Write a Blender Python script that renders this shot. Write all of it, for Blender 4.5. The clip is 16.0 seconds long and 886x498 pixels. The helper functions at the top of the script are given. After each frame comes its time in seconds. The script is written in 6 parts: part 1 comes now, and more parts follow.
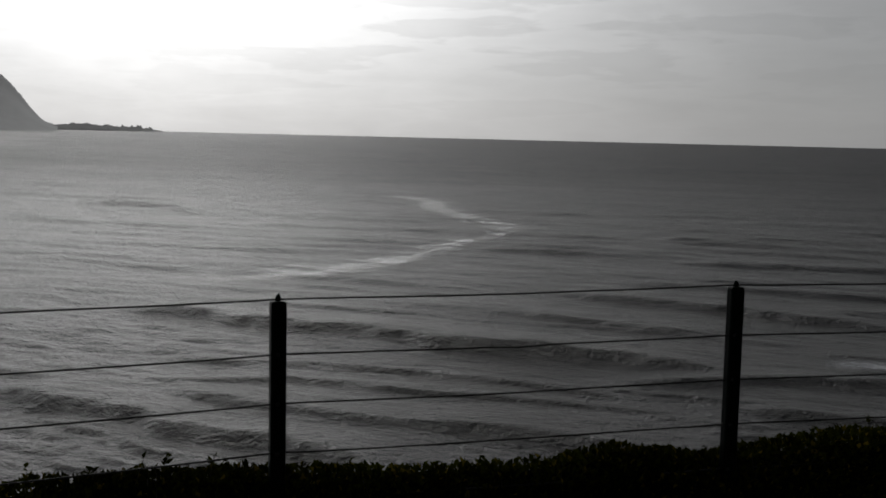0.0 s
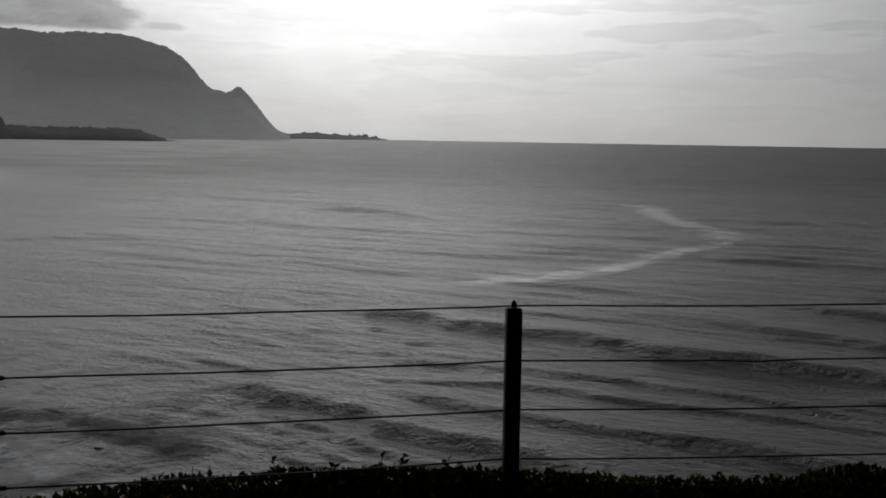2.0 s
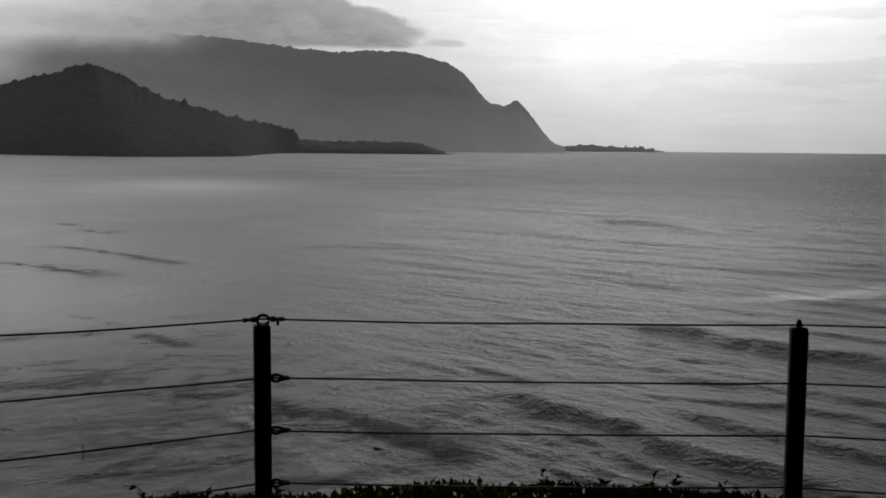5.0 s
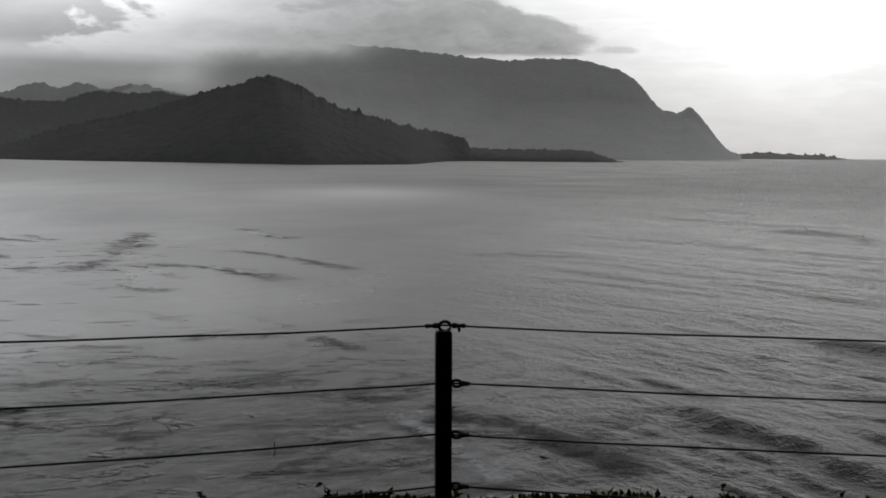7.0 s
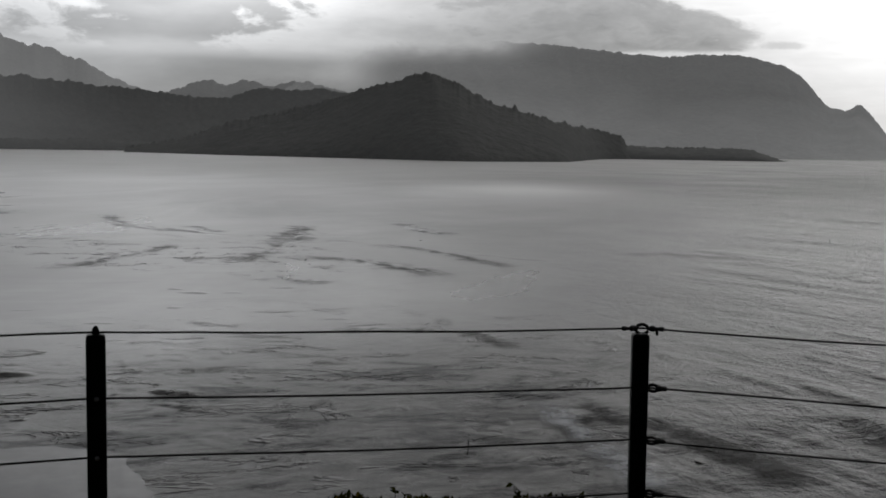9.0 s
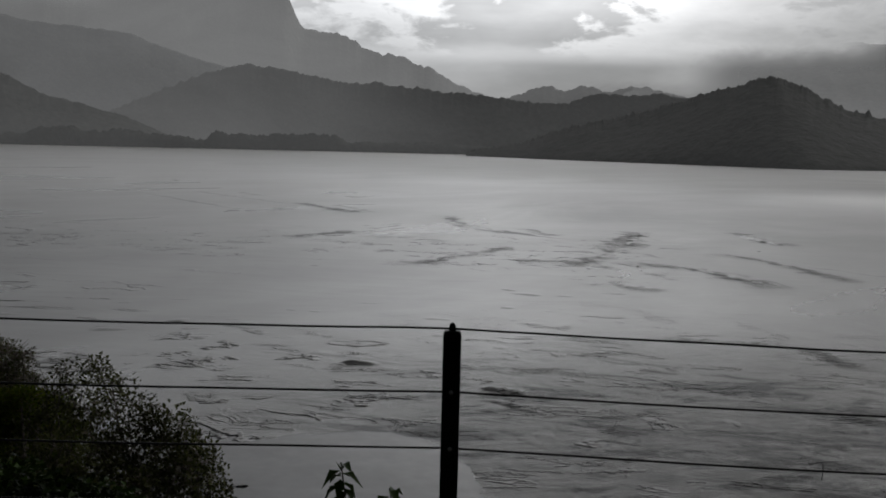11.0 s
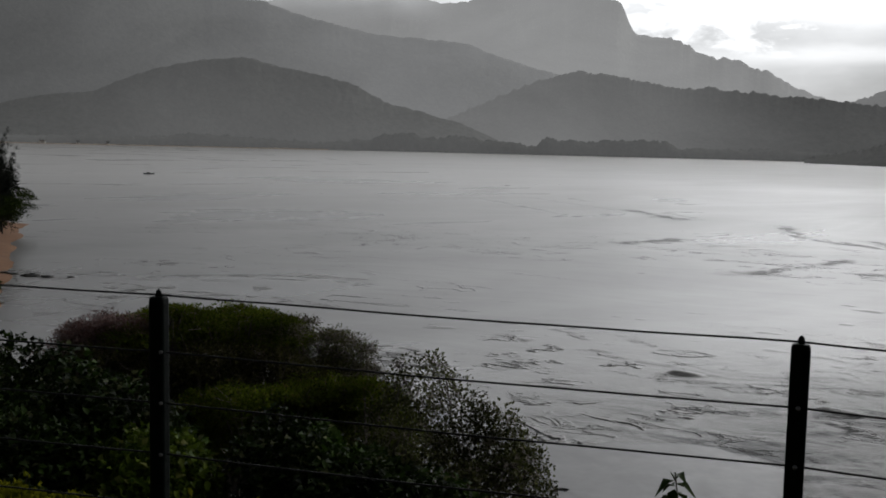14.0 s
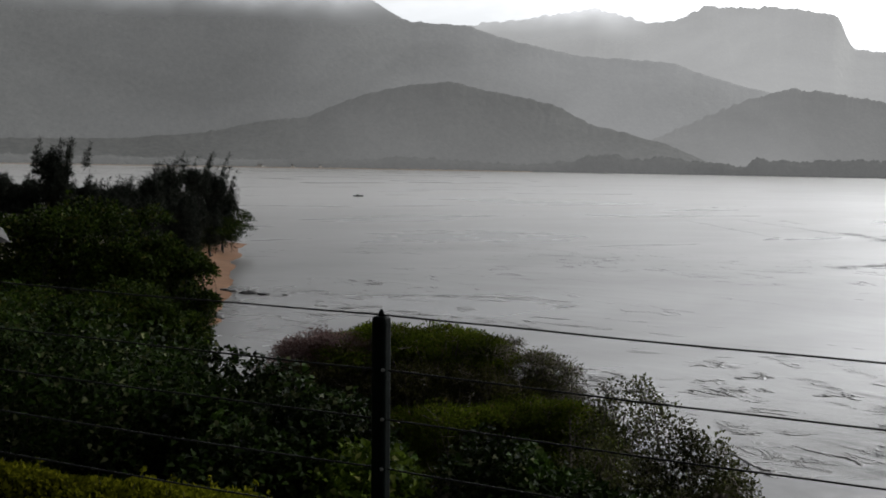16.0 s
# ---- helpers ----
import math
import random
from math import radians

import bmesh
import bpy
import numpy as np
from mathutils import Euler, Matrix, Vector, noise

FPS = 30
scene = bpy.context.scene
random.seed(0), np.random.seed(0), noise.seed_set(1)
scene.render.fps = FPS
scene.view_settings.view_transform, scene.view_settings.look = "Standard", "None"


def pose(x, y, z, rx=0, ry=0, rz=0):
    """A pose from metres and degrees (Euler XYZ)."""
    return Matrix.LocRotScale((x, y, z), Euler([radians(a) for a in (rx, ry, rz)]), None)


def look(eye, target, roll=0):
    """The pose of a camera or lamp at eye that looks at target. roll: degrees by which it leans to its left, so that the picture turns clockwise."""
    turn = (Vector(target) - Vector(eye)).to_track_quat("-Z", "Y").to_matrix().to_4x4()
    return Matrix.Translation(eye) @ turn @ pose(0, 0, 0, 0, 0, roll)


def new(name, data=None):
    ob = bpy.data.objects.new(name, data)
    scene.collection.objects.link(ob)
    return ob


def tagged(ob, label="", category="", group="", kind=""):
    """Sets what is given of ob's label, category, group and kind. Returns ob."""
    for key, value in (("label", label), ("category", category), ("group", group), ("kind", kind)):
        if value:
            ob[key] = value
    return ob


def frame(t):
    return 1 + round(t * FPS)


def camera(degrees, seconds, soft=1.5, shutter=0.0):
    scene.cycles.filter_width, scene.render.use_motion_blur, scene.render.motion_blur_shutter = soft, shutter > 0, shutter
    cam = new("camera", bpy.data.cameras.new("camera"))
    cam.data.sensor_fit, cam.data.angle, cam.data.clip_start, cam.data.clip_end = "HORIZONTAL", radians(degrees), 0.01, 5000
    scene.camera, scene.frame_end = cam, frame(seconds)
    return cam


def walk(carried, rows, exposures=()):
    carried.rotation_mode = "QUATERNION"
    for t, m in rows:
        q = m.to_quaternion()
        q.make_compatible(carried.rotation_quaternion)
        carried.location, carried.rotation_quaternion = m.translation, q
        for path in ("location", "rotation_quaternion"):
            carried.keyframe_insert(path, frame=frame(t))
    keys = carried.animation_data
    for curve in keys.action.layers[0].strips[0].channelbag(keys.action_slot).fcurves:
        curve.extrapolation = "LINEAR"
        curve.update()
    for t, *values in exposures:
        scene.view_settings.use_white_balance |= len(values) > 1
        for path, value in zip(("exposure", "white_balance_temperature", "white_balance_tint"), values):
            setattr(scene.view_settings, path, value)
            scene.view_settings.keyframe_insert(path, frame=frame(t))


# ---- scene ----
# ---------------------------------------------------------------- camera
cam = camera(43.72, 16.0, soft=1.75)
PATH = [
    (0.0, pose(0.164, 0.057, 1.632, 84.02, -1.36, -0.23)),
    (0.5, pose(0.151, 0.055, 1.626, 84.31, -1.41, 2.02)),
    (1.0, pose(0.131, 0.056, 1.630, 84.30, -1.31, 5.54)),
    (1.5, pose(0.116, 0.059, 1.632, 84.31, -1.21, 8.84)),
    (2.0, pose(0.097, 0.064, 1.630, 84.16, -0.97, 11.07)),
    (2.5, pose(0.081, 0.071, 1.630, 84.14, -0.53, 12.79)),
    (3.0, pose(0.071, 0.068, 1.630, 84.31, -0.59, 15.12)),
    (3.5, pose(0.063, 0.079, 1.629, 84.78, -0.66, 18.29)),
    (4.0, pose(0.063, 0.091, 1.627, 84.76, -0.61, 20.42)),
    (4.5, pose(0.076, 0.098, 1.624, 84.77, -0.30, 22.26)),
    (5.0, pose(0.082, 0.113, 1.622, 84.61, -0.57, 25.22)),
    (5.2, pose(0.082, 0.113, 1.622, 84.61, -0.57, 26.37)),
    (7.3, pose(0.066, 0.052, 1.630, 84.84, -0.44, 34.36)),
    (7.5, pose(0.066, 0.052, 1.630, 84.69, -0.44, 34.46)),
    (8.0, pose(0.017, 0.031, 1.633, 84.56, -0.71, 35.61)),
    (8.5, pose(-0.039, 0.022, 1.628, 84.55, -0.53, 38.54)),
    (9.0, pose(-0.082, 0.007, 1.629, 84.70, -0.86, 41.97)),
    (9.5, pose(-0.107, -0.016, 1.630, 84.64, -0.85, 44.74)),
    (10.0, pose(-0.121, -0.032, 1.630, 84.89, -1.25, 49.91)),
    (10.2, pose(-0.121, -0.032, 1.630, 84.89, -1.25, 52.09)),
    (12.3, pose(-0.110, -0.067, 1.630, 84.53, -1.78, 66.44)),
    (12.5, pose(-0.110, -0.067, 1.630, 84.63, -1.78, 67.26)),
    (13.0, pose(-0.113, -0.076, 1.628, 84.70, -1.62, 70.08)),
    (13.5, pose(-0.112, -0.089, 1.629, 84.56, -1.97, 73.76)),
    (14.0, pose(-0.114, -0.102, 1.626, 84.58, -1.37, 76.09)),
    (14.5, pose(-0.112, -0.114, 1.630, 84.77, -1.09, 78.95)),
    (15.0, pose(-0.097, -0.130, 1.631, 85.07, -0.94, 82.07)),
    (15.5, pose(-0.088, -0.140, 1.633, 85.22, -0.86, 84.29)),
    (16.0, pose(-0.084, -0.158, 1.634, 85.50, -0.97, 86.58)),
]
EXPOSURES = [(0.0, -0.18), (1.5, -0.42), (4.0, -0.46), (6.0, -0.36), (9.0, -0.20), (12.5, 0.12), (13.5, 0.42), (14.0, 0.58), (15.0, 0.92), (16.0, 1.20)]
walk(cam, PATH, EXPOSURES)

SEA = -20.0          # sea level; the lawn on the cliff is at 0


# ---------------------------------------------------------------- node helpers
def node(nt, kind, **values):
    n = nt.nodes.new(kind)
    for key, value in values.items():
        if key == "operation":
            n.operation = value
        elif key == "blend_type":
            n.blend_type = value
        elif key == "data_type":
            n.data_type = value
        elif key == "sky_type":
            n.sky_type = value
        elif key == "sun_disc":
            n.sun_disc = value
    return n


def put(nt, socket, value):
    if isinstance(value, bpy.types.NodeSocket):
        nt.links.new(value, socket)
    else:
        socket.default_value = value


def calc(nt, op, a, b=0.0, c=0.0):
    n = node(nt, "ShaderNodeMath", operation=op)
    put(nt, n.inputs[0], a), put(nt, n.inputs[1], b), put(nt, n.inputs[2], c)
    return n.outputs[0]


def bell(nt, value, centre, width):
    """1 at the centre, falling off smoothly over the width."""
    d = calc(nt, "DIVIDE", calc(nt, "SUBTRACT", value, centre), width)
    return calc(nt, "EXPONENT", calc(nt, "MULTIPLY", calc(nt, "MULTIPLY", d, d), -1.0))


def ramp(nt, fac, stops):
    n = node(nt, "ShaderNodeValToRGB")
    while len(n.color_ramp.elements) < len(stops):
        n.color_ramp.elements.new(0.5)
    for e, (p, c) in zip(n.color_ramp.elements, stops):
        e.position = p
        e.color = (c, c, c, 1) if isinstance(c, (int, float)) else (*c, 1)
    put(nt, n.inputs[0], fac)
    return n.outputs[0]


def blend(nt, fac, a, b, how="MIX"):
    n = node(nt, "ShaderNodeMix", data_type="RGBA", blend_type=how)
    put(nt, n.inputs[0], fac)
    for socket, value in ((n.inputs[6], a), (n.inputs[7], b)):
        put(nt, socket, (*value, 1) if isinstance(value, tuple) else value)
    return n.outputs[2]


def coords(nt, scale=(1, 1, 1), turn=0.0):
    tc = node(nt, "ShaderNodeTexCoord")
    mp = node(nt, "ShaderNodeMapping")
    mp.inputs["Scale"].default_value = scale
    source = tc.outputs["Object"]
    if turn:                                        # turned first, stretched afterwards
        first = node(nt, "ShaderNodeMapping")
        first.inputs["Rotation"].default_value = (0, 0, radians(turn))
        nt.links.new(source, first.inputs["Vector"])
        source = first.outputs[0]
    nt.links.new(source, mp.inputs["Vector"])
    return mp.outputs[0]


def cloudy(nt, vec, scale, detail=4.0, rough=0.55, warp=0.0):
    n = node(nt, "ShaderNodeTexNoise")
    nt.links.new(vec, n.inputs["Vector"])
    n.inputs["Scale"].default_value, n.inputs["Detail"].default_value = scale, detail
    n.inputs["Roughness"].default_value, n.inputs["Distortion"].default_value = rough, warp
    return n.outputs[0]


def bumped(nt, height, strength, distance, before=None):
    n = node(nt, "ShaderNodeBump")
    put(nt, n.inputs["Height"], height)
    n.inputs["Strength"].default_value, n.inputs["Distance"].default_value = strength, distance
    if before:
        nt.links.new(before, n.inputs["Normal"])
    return n.outputs[0]


def material(name):
    m = bpy.data.materials.new(name)
    m.use_nodes = True
    return m, m.node_tree, m.node_tree.nodes["Principled BSDF"]


# ---------------------------------------------------------------- sky and sun
SUN_AZ, SUN_EL = radians(14), radians(42)     # the sun stands veiled over the headland
world = bpy.data.worlds.new("overcast_sky")
scene.world = world
world.use_nodes = True
wt = world.node_tree
wt.nodes.clear()
tc = node(wt, "ShaderNodeTexCoord")
sep = node(wt, "ShaderNodeSeparateXYZ")
wt.links.new(tc.outputs["Generated"], sep.inputs[0])
dx, dy, dz = sep.outputs
az = calc(wt, "MULTIPLY", calc(wt, "ARCTAN2", calc(wt, "MULTIPLY", dx, -1.0), dy), 57.2958)
el = calc(wt, "MULTIPLY", calc(wt, "ARCSINE", dz), 57.2958)
mp = node(wt, "ShaderNodeMapping")
mp.inputs["Scale"].default_value = (1.0, 1.0, 2.4)
wt.links.new(tc.outputs["Generated"], mp.inputs[0])
puffs = cloudy(wt, mp.outputs[0], 6.0, 8.0, 0.56, 0.15)
mp2 = node(wt, "ShaderNodeMapping")
mp2.inputs["Scale"].default_value = (1.0, 1.0, 7.0)
mp2.inputs["Location"].default_value = (3.1, 1.7, 0.4)
wt.links.new(tc.outputs["Generated"], mp2.inputs[0])
streaks = cloudy(wt, mp2.outputs[0], 6.0, 6.0, 0.55, 0.2)


def spot(a, wa, e, we, gain):
    return calc(wt, "MULTIPLY", calc(wt, "MULTIPLY", bell(wt, az, a, wa), bell(wt, el, e, we)), gain)


level = calc(wt, "ADD", 0.40, calc(wt, "MULTIPLY", bell(wt, az, 13.0, 24.0), 0.36))
# spots above about 15 degrees lie out of view, added to brighten the water
for s in (spot(12, 17, 12, 7.2, 1.5), spot(54, 7, 7.6, 1.7, 0.44), spot(70, 9, 9.5, 2.5, 0.30), spot(46, 22, 11, 4, 0.25), spot(88, 30, 12, 6, 0.15), spot(75, 20, 22, 12, 0.64), spot(50, 15, 20, 11, 1.05), spot(15, 10, 32, 13, 4.5), spot(14, 10, 18, 6.0, 2.1), spot(59, 14, 22, 11, 2.3), spot(55, 8, 12, 4.5, 0.7)):
    level = calc(wt, "ADD", level, s)
# the dark cloud bank that hangs over the long mountain, and broken cloud elsewhere


def soft_step(value, start, width):
    n = calc(wt, "DIVIDE", calc(wt, "SUBTRACT", value, start), width)
    n = calc(wt, "MAXIMUM", calc(wt, "MINIMUM", n, 1.0), 0.0)
    return calc(wt, "MULTIPLY", calc(wt, "MULTIPLY", n, n), calc(wt, "SUBTRACT", 3.0, calc(wt, "MULTIPLY", n, 2.0)))


knots = calc(wt, "SUBTRACT", cloudy(wt, mp.outputs[0], 26.0, 6.0, 0.6, 0.4), 0.5)
curl = calc(wt, "ADD", calc(wt, "SUBTRACT", puffs, 0.5), calc(wt, "MULTIPLY", knots, 0.55))
front = calc(wt, "ADD", calc(wt, "SUBTRACT", az, 25.3), calc(wt, "SUBTRACT", calc(wt, "MULTIPLY", curl, 8.0), calc(wt, "MULTIPLY", calc(wt, "MAXIMUM", calc(wt, "SUBTRACT", el, 6.2), 0.0), 4.0)))
lid = calc(wt, "ADD", calc(wt, "SUBTRACT", calc(wt, "ADD", 7.9, calc(wt, "MULTIPLY", calc(wt, "SUBTRACT", az, 30.0), 0.22)), el), calc(wt, "MULTIPLY", curl, 6.0))
bank = calc(wt, "MULTIPLY", soft_step(front, 0.0, 1.8), soft_step(lid, 0.0, 1.4))
bank = calc(wt, "MULTIPLY", bank, calc(wt, "SUBTRACT", 1.0, calc(wt, "MULTIPLY", soft_step(az, 33.0, 16.0), 0.75)))
bank = calc(wt, "MULTIPLY", bank, soft_step(calc(wt, "ADD", calc(wt, "ADD", el, calc(wt, "MULTIPLY", curl, 1.3)), calc(wt, "MULTIPLY", calc(wt, "MAXIMUM", calc(wt, "SUBTRACT", az, 33.5), 0.0), 0.3)), 4.62, 0.3))
level = calc(wt, "MULTIPLY", level, calc(wt, "SUBTRACT", 1.0, calc(wt, "MULTIPLY", calc(wt, "MULTIPLY", bank, calc(wt, "SUBTRACT", 1.0, calc(wt, "MULTIPLY", knots, 1.2))), 0.50)))
scrap = calc(wt, "MULTIPLY", soft_step(calc(wt, "ADD", calc(wt, "MULTIPLY", bell(wt, az, 25.0, 1.5), bell(wt, el, 5.15, 0.30)), calc(wt, "MULTIPLY", knots, 1.6)), 0.35, 0.5), 0.26)
level = calc(wt, "MULTIPLY", level, calc(wt, "SUBTRACT", 1.0, calc(wt, "MULTIPLY", scrap, bell(wt, az, 25.0, 2.6))))
broken = calc(wt, "MULTIPLY", soft_step(calc(wt, "ADD", puffs, calc(wt, "MULTIPLY", knots, 0.35)), 0.47, 0.09), calc(wt, "ADD", 0.05, calc(wt, "MULTIPLY", bell(wt, az, 54.0, 17.0), 0.46)))
broken = calc(wt, "MULTIPLY", broken, soft_step(el, 4.3, 1.2))
level = calc(wt, "MULTIPLY", level, calc(wt, "SUBTRACT", 1.0, broken))
wisps = calc(wt, "MULTIPLY", soft_step(streaks, 0.50, 0.08), calc(wt, "MULTIPLY", calc(wt, "MULTIPLY", bell(wt, el, 6.0, 5.0), bell(wt, az, 5.0, 30.0)), 0.16))
level = calc(wt, "MULTIPLY", level, calc(wt, "SUBTRACT", 1.06, wisps))
# showers hang in the valley behind the bay
veil = calc(wt, "MULTIPLY", soft_step(calc(wt, "SUBTRACT", calc(wt, "ADD", 5.0, calc(wt, "MULTIPLY", curl, 0.6)), el), 0.0, 1.0), bell(wt, az, 52.0, 9.0))
level = calc(wt, "MULTIPLY", level, calc(wt, "SUBTRACT", 1.0, calc(wt, "MULTIPLY", veil, 0.50)))
# the unseen sky overhead and inland is darkened, leaving the light to the horizon
level = calc(wt, "MULTIPLY", level, calc(wt, "ADD", 0.15, calc(wt, "MULTIPLY", bell(wt, el, 6.0, 22.0), 0.85)))
level = calc(wt, "MULTIPLY", level, calc(wt, "ADD", 0.25, calc(wt, "MULTIPLY", bell(wt, az, 35.0, 85.0), 0.75)))
# darkened to seaward too, above the view, to dim the water there
seaward = calc(wt, "MULTIPLY", calc(wt, "SUBTRACT", 1.0, soft_step(az, -14.0, 22.0)), soft_step(el, 9.0, 10.0))
level = calc(wt, "MULTIPLY", level, calc(wt, "SUBTRACT", 1.0, calc(wt, "MULTIPLY", seaward, 0.55)))
grain = calc(wt, "ADD", calc(wt, "MULTIPLY", puffs, 0.9), calc(wt, "MULTIPLY", streaks, 0.7))
patchy = calc(wt, "ADD", 0.25, calc(wt, "MULTIPLY", bell(wt, az, 50.0, 45.0), 0.75))
grain = calc(wt, "ADD", 1.0, calc(wt, "MULTIPLY", calc(wt, "SUBTRACT", grain, 0.8), calc(wt, "MULTIPLY", patchy, 0.9)))
level = calc(wt, "MULTIPLY", level, grain)
tint = blend(wt, calc(wt, "MULTIPLY", bell(wt, az, 14.0, 45.0), 1.0), (0.97, 0.99, 1.02), (1.004, 1.0, 1.0))
cloud = blend(wt, 1.0, tint, (1, 1, 1), "MULTIPLY")
bg = node(wt, "ShaderNodeBackground")
wt.links.new(cloud, bg.inputs[0])
wt.links.new(level, bg.inputs[1])
sky = node(wt, "ShaderNodeTexSky", sky_type="NISHITA", sun_disc=False)
sky.sun_elevation, sky.sun_rotation = SUN_EL, -SUN_AZ
bg2 = node(wt, "ShaderNodeBackground")
wt.links.new(sky.outputs[0], bg2.inputs[0])
bg2.inputs[1].default_value = 0.05
cover = node(wt, "ShaderNodeMixShader")
cover.inputs[0].default_value = 0.94
wt.links.new(bg2.outputs[0], cover.inputs[1])
wt.links.new(bg.outputs[0], cover.inputs[2])
out = node(wt, "ShaderNodeOutputWorld")
wt.links.new(cover.outputs[0], out.inputs[0])

sun = new("sun", bpy.data.lights.new("sun", "SUN"))
sun.data.energy, sun.data.angle, sun.data.color = 0.5, radians(30), (1.0, 0.97, 0.92)
sun.matrix_world = look((0, 0, 60), (60 * math.sin(SUN_AZ) * math.cos(SUN_EL), -60 * math.cos(SUN_AZ) * math.cos(SUN_EL), 60 - 60 * math.sin(SUN_EL)))


# ---------------------------------------------------------------- materials
def sea_material():
    m, nt, b = material("silty_sea_water")
    v = coords(nt)
    vs = coords(nt, (0.35, 1.0, 1.0), 21)          # drawn out along the crests
    sep = node(nt, "ShaderNodeSeparateXYZ")
    nt.links.new(v, sep.inputs[0])
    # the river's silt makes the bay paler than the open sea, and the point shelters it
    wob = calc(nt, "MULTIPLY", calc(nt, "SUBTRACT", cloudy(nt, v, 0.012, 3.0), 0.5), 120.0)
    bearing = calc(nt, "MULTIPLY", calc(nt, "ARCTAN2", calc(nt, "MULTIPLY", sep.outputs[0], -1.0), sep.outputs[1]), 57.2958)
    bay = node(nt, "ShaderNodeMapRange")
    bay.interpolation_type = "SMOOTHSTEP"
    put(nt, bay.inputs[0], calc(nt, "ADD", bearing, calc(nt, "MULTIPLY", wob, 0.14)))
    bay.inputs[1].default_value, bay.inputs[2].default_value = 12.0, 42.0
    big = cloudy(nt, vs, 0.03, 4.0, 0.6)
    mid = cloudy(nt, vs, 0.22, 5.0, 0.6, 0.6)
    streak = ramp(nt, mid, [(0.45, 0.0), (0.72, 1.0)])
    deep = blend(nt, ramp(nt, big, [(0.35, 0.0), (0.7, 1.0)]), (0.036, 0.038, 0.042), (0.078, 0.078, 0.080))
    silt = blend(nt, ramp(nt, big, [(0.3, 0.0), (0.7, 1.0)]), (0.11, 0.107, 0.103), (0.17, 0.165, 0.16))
    plume_sheen = node(nt, "ShaderNodeMapRange")            # paler towards the river mouth: silt, and reflected sky put into the colour
    plume_sheen.interpolation_type = "SMOOTHSTEP"
    put(nt, plume_sheen.inputs[0], calc(nt, "ADD", calc(nt, "MULTIPLY", sep.outputs[0], -1.0), wob))
    plume_sheen.inputs[1].default_value, plume_sheen.inputs[2].default_value = 110.0, 700.0
    silt = blend(nt, plume_sheen.outputs[0], silt, (0.46, 0.453, 0.44))
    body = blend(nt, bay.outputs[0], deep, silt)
    wash = ramp(nt, cloudy(nt, coords(nt, (1.0, 0.6, 1.0), 30), 0.40, 9.0, 0.72, 1.6), [(0.36, 0.0), (0.66, 1.0)])
    wx, wy = calc(nt, "ADD", sep.outputs[0], 57.0), calc(nt, "SUBTRACT", sep.outputs[1], 60.0)
    reach = calc(nt, "SQRT", calc(nt, "ADD", calc(nt, "MULTIPLY", wx, wx), calc(nt, "MULTIPLY", wy, wy)))
    near = bell(nt, calc(nt, "ADD", reach, calc(nt, "MULTIPLY", wob, 0.15)), 0.0, 36.0)
    reef = ramp(nt, cloudy(nt, coords(nt, (1.0, 0.42, 1.0), 35), 0.20, 9.0, 0.72, 0.8), [(0.495, 0.0), (0.575, 1.0)])
    ex, ey = calc(nt, "ADD", sep.outputs[0], 40.0), calc(nt, "SUBTRACT", sep.outputs[1], 68.0)
    edge = bell(nt, calc(nt, "SQRT", calc(nt, "ADD", calc(nt, "MULTIPLY", ex, ex), calc(nt, "MULTIPLY", ey, ey))), 0.0, 14.0)
    rx, ry = calc(nt, "ADD", sep.outputs[0], 50.0), calc(nt, "SUBTRACT", sep.outputs[1], 65.0)        # rock ledge just awash
    ledge = bell(nt, calc(nt, "SQRT", calc(nt, "ADD", calc(nt, "MULTIPLY", rx, rx), calc(nt, "MULTIPLY", ry, ry))), 0.0, 15.0)
    bare = ramp(nt, calc(nt, "ADD", cloudy(nt, coords(nt, (1.0, 0.55, 1.0), 35), 0.34, 8.0, 0.68, 0.8), calc(nt, "MULTIPLY", ledge, 0.08)), [(0.53, 0.0), (0.63, 1.0)])
    reef = calc(nt, "MAXIMUM", reef, calc(nt, "MULTIPLY", bare, ledge))
    ux, uy = calc(nt, "ADD", sep.outputs[0], 52.0), calc(nt, "SUBTRACT", sep.outputs[1], 78.5)        # darker band along the outer lip of the ledge
    lip = bell(nt, calc(nt, "ADD", calc(nt, "ADD", calc(nt, "MULTIPLY", ux, 0.385), calc(nt, "MULTIPLY", uy, 0.923)), calc(nt, "MULTIPLY", wob, 0.01)), 0.0, 3.0)
    lip = calc(nt, "MULTIPLY", lip, bell(nt, calc(nt, "SUBTRACT", calc(nt, "MULTIPLY", ux, 0.923), calc(nt, "MULTIPLY", uy, 0.385)), 14.0, 14.0))
    weed = ramp(nt, calc(nt, "ADD", cloudy(nt, coords(nt, (1.0, 0.6, 1.0), 25), 0.45, 8.0, 0.68, 0.8), calc(nt, "MULTIPLY", lip, 0.30)), [(0.56, 0.0), (0.74, 1.0)])
    reef = calc(nt, "MAXIMUM", reef, calc(nt, "MULTIPLY", weed, ramp(nt, lip, [(0.05, 0.0), (0.55, 1.0)])))
    reef = calc(nt, "MULTIPLY", reef, ramp(nt, calc(nt, "MAXIMUM", near, edge), [(0.10, 0.0), (0.55, 1.0)]))       # weed and rock under the surface
    body = blend(nt, calc(nt, "MULTIPLY", near, 0.8), body, blend(nt, wash, (0.026, 0.025, 0.024), (0.150, 0.146, 0.142)))
    open_water = calc(nt, "SUBTRACT", 1.0, bay.outputs[0])
    body = blend(nt, calc(nt, "MULTIPLY", streak, calc(nt, "MULTIPLY", open_water, 0.28)), body, (0.28, 0.28, 0.275))
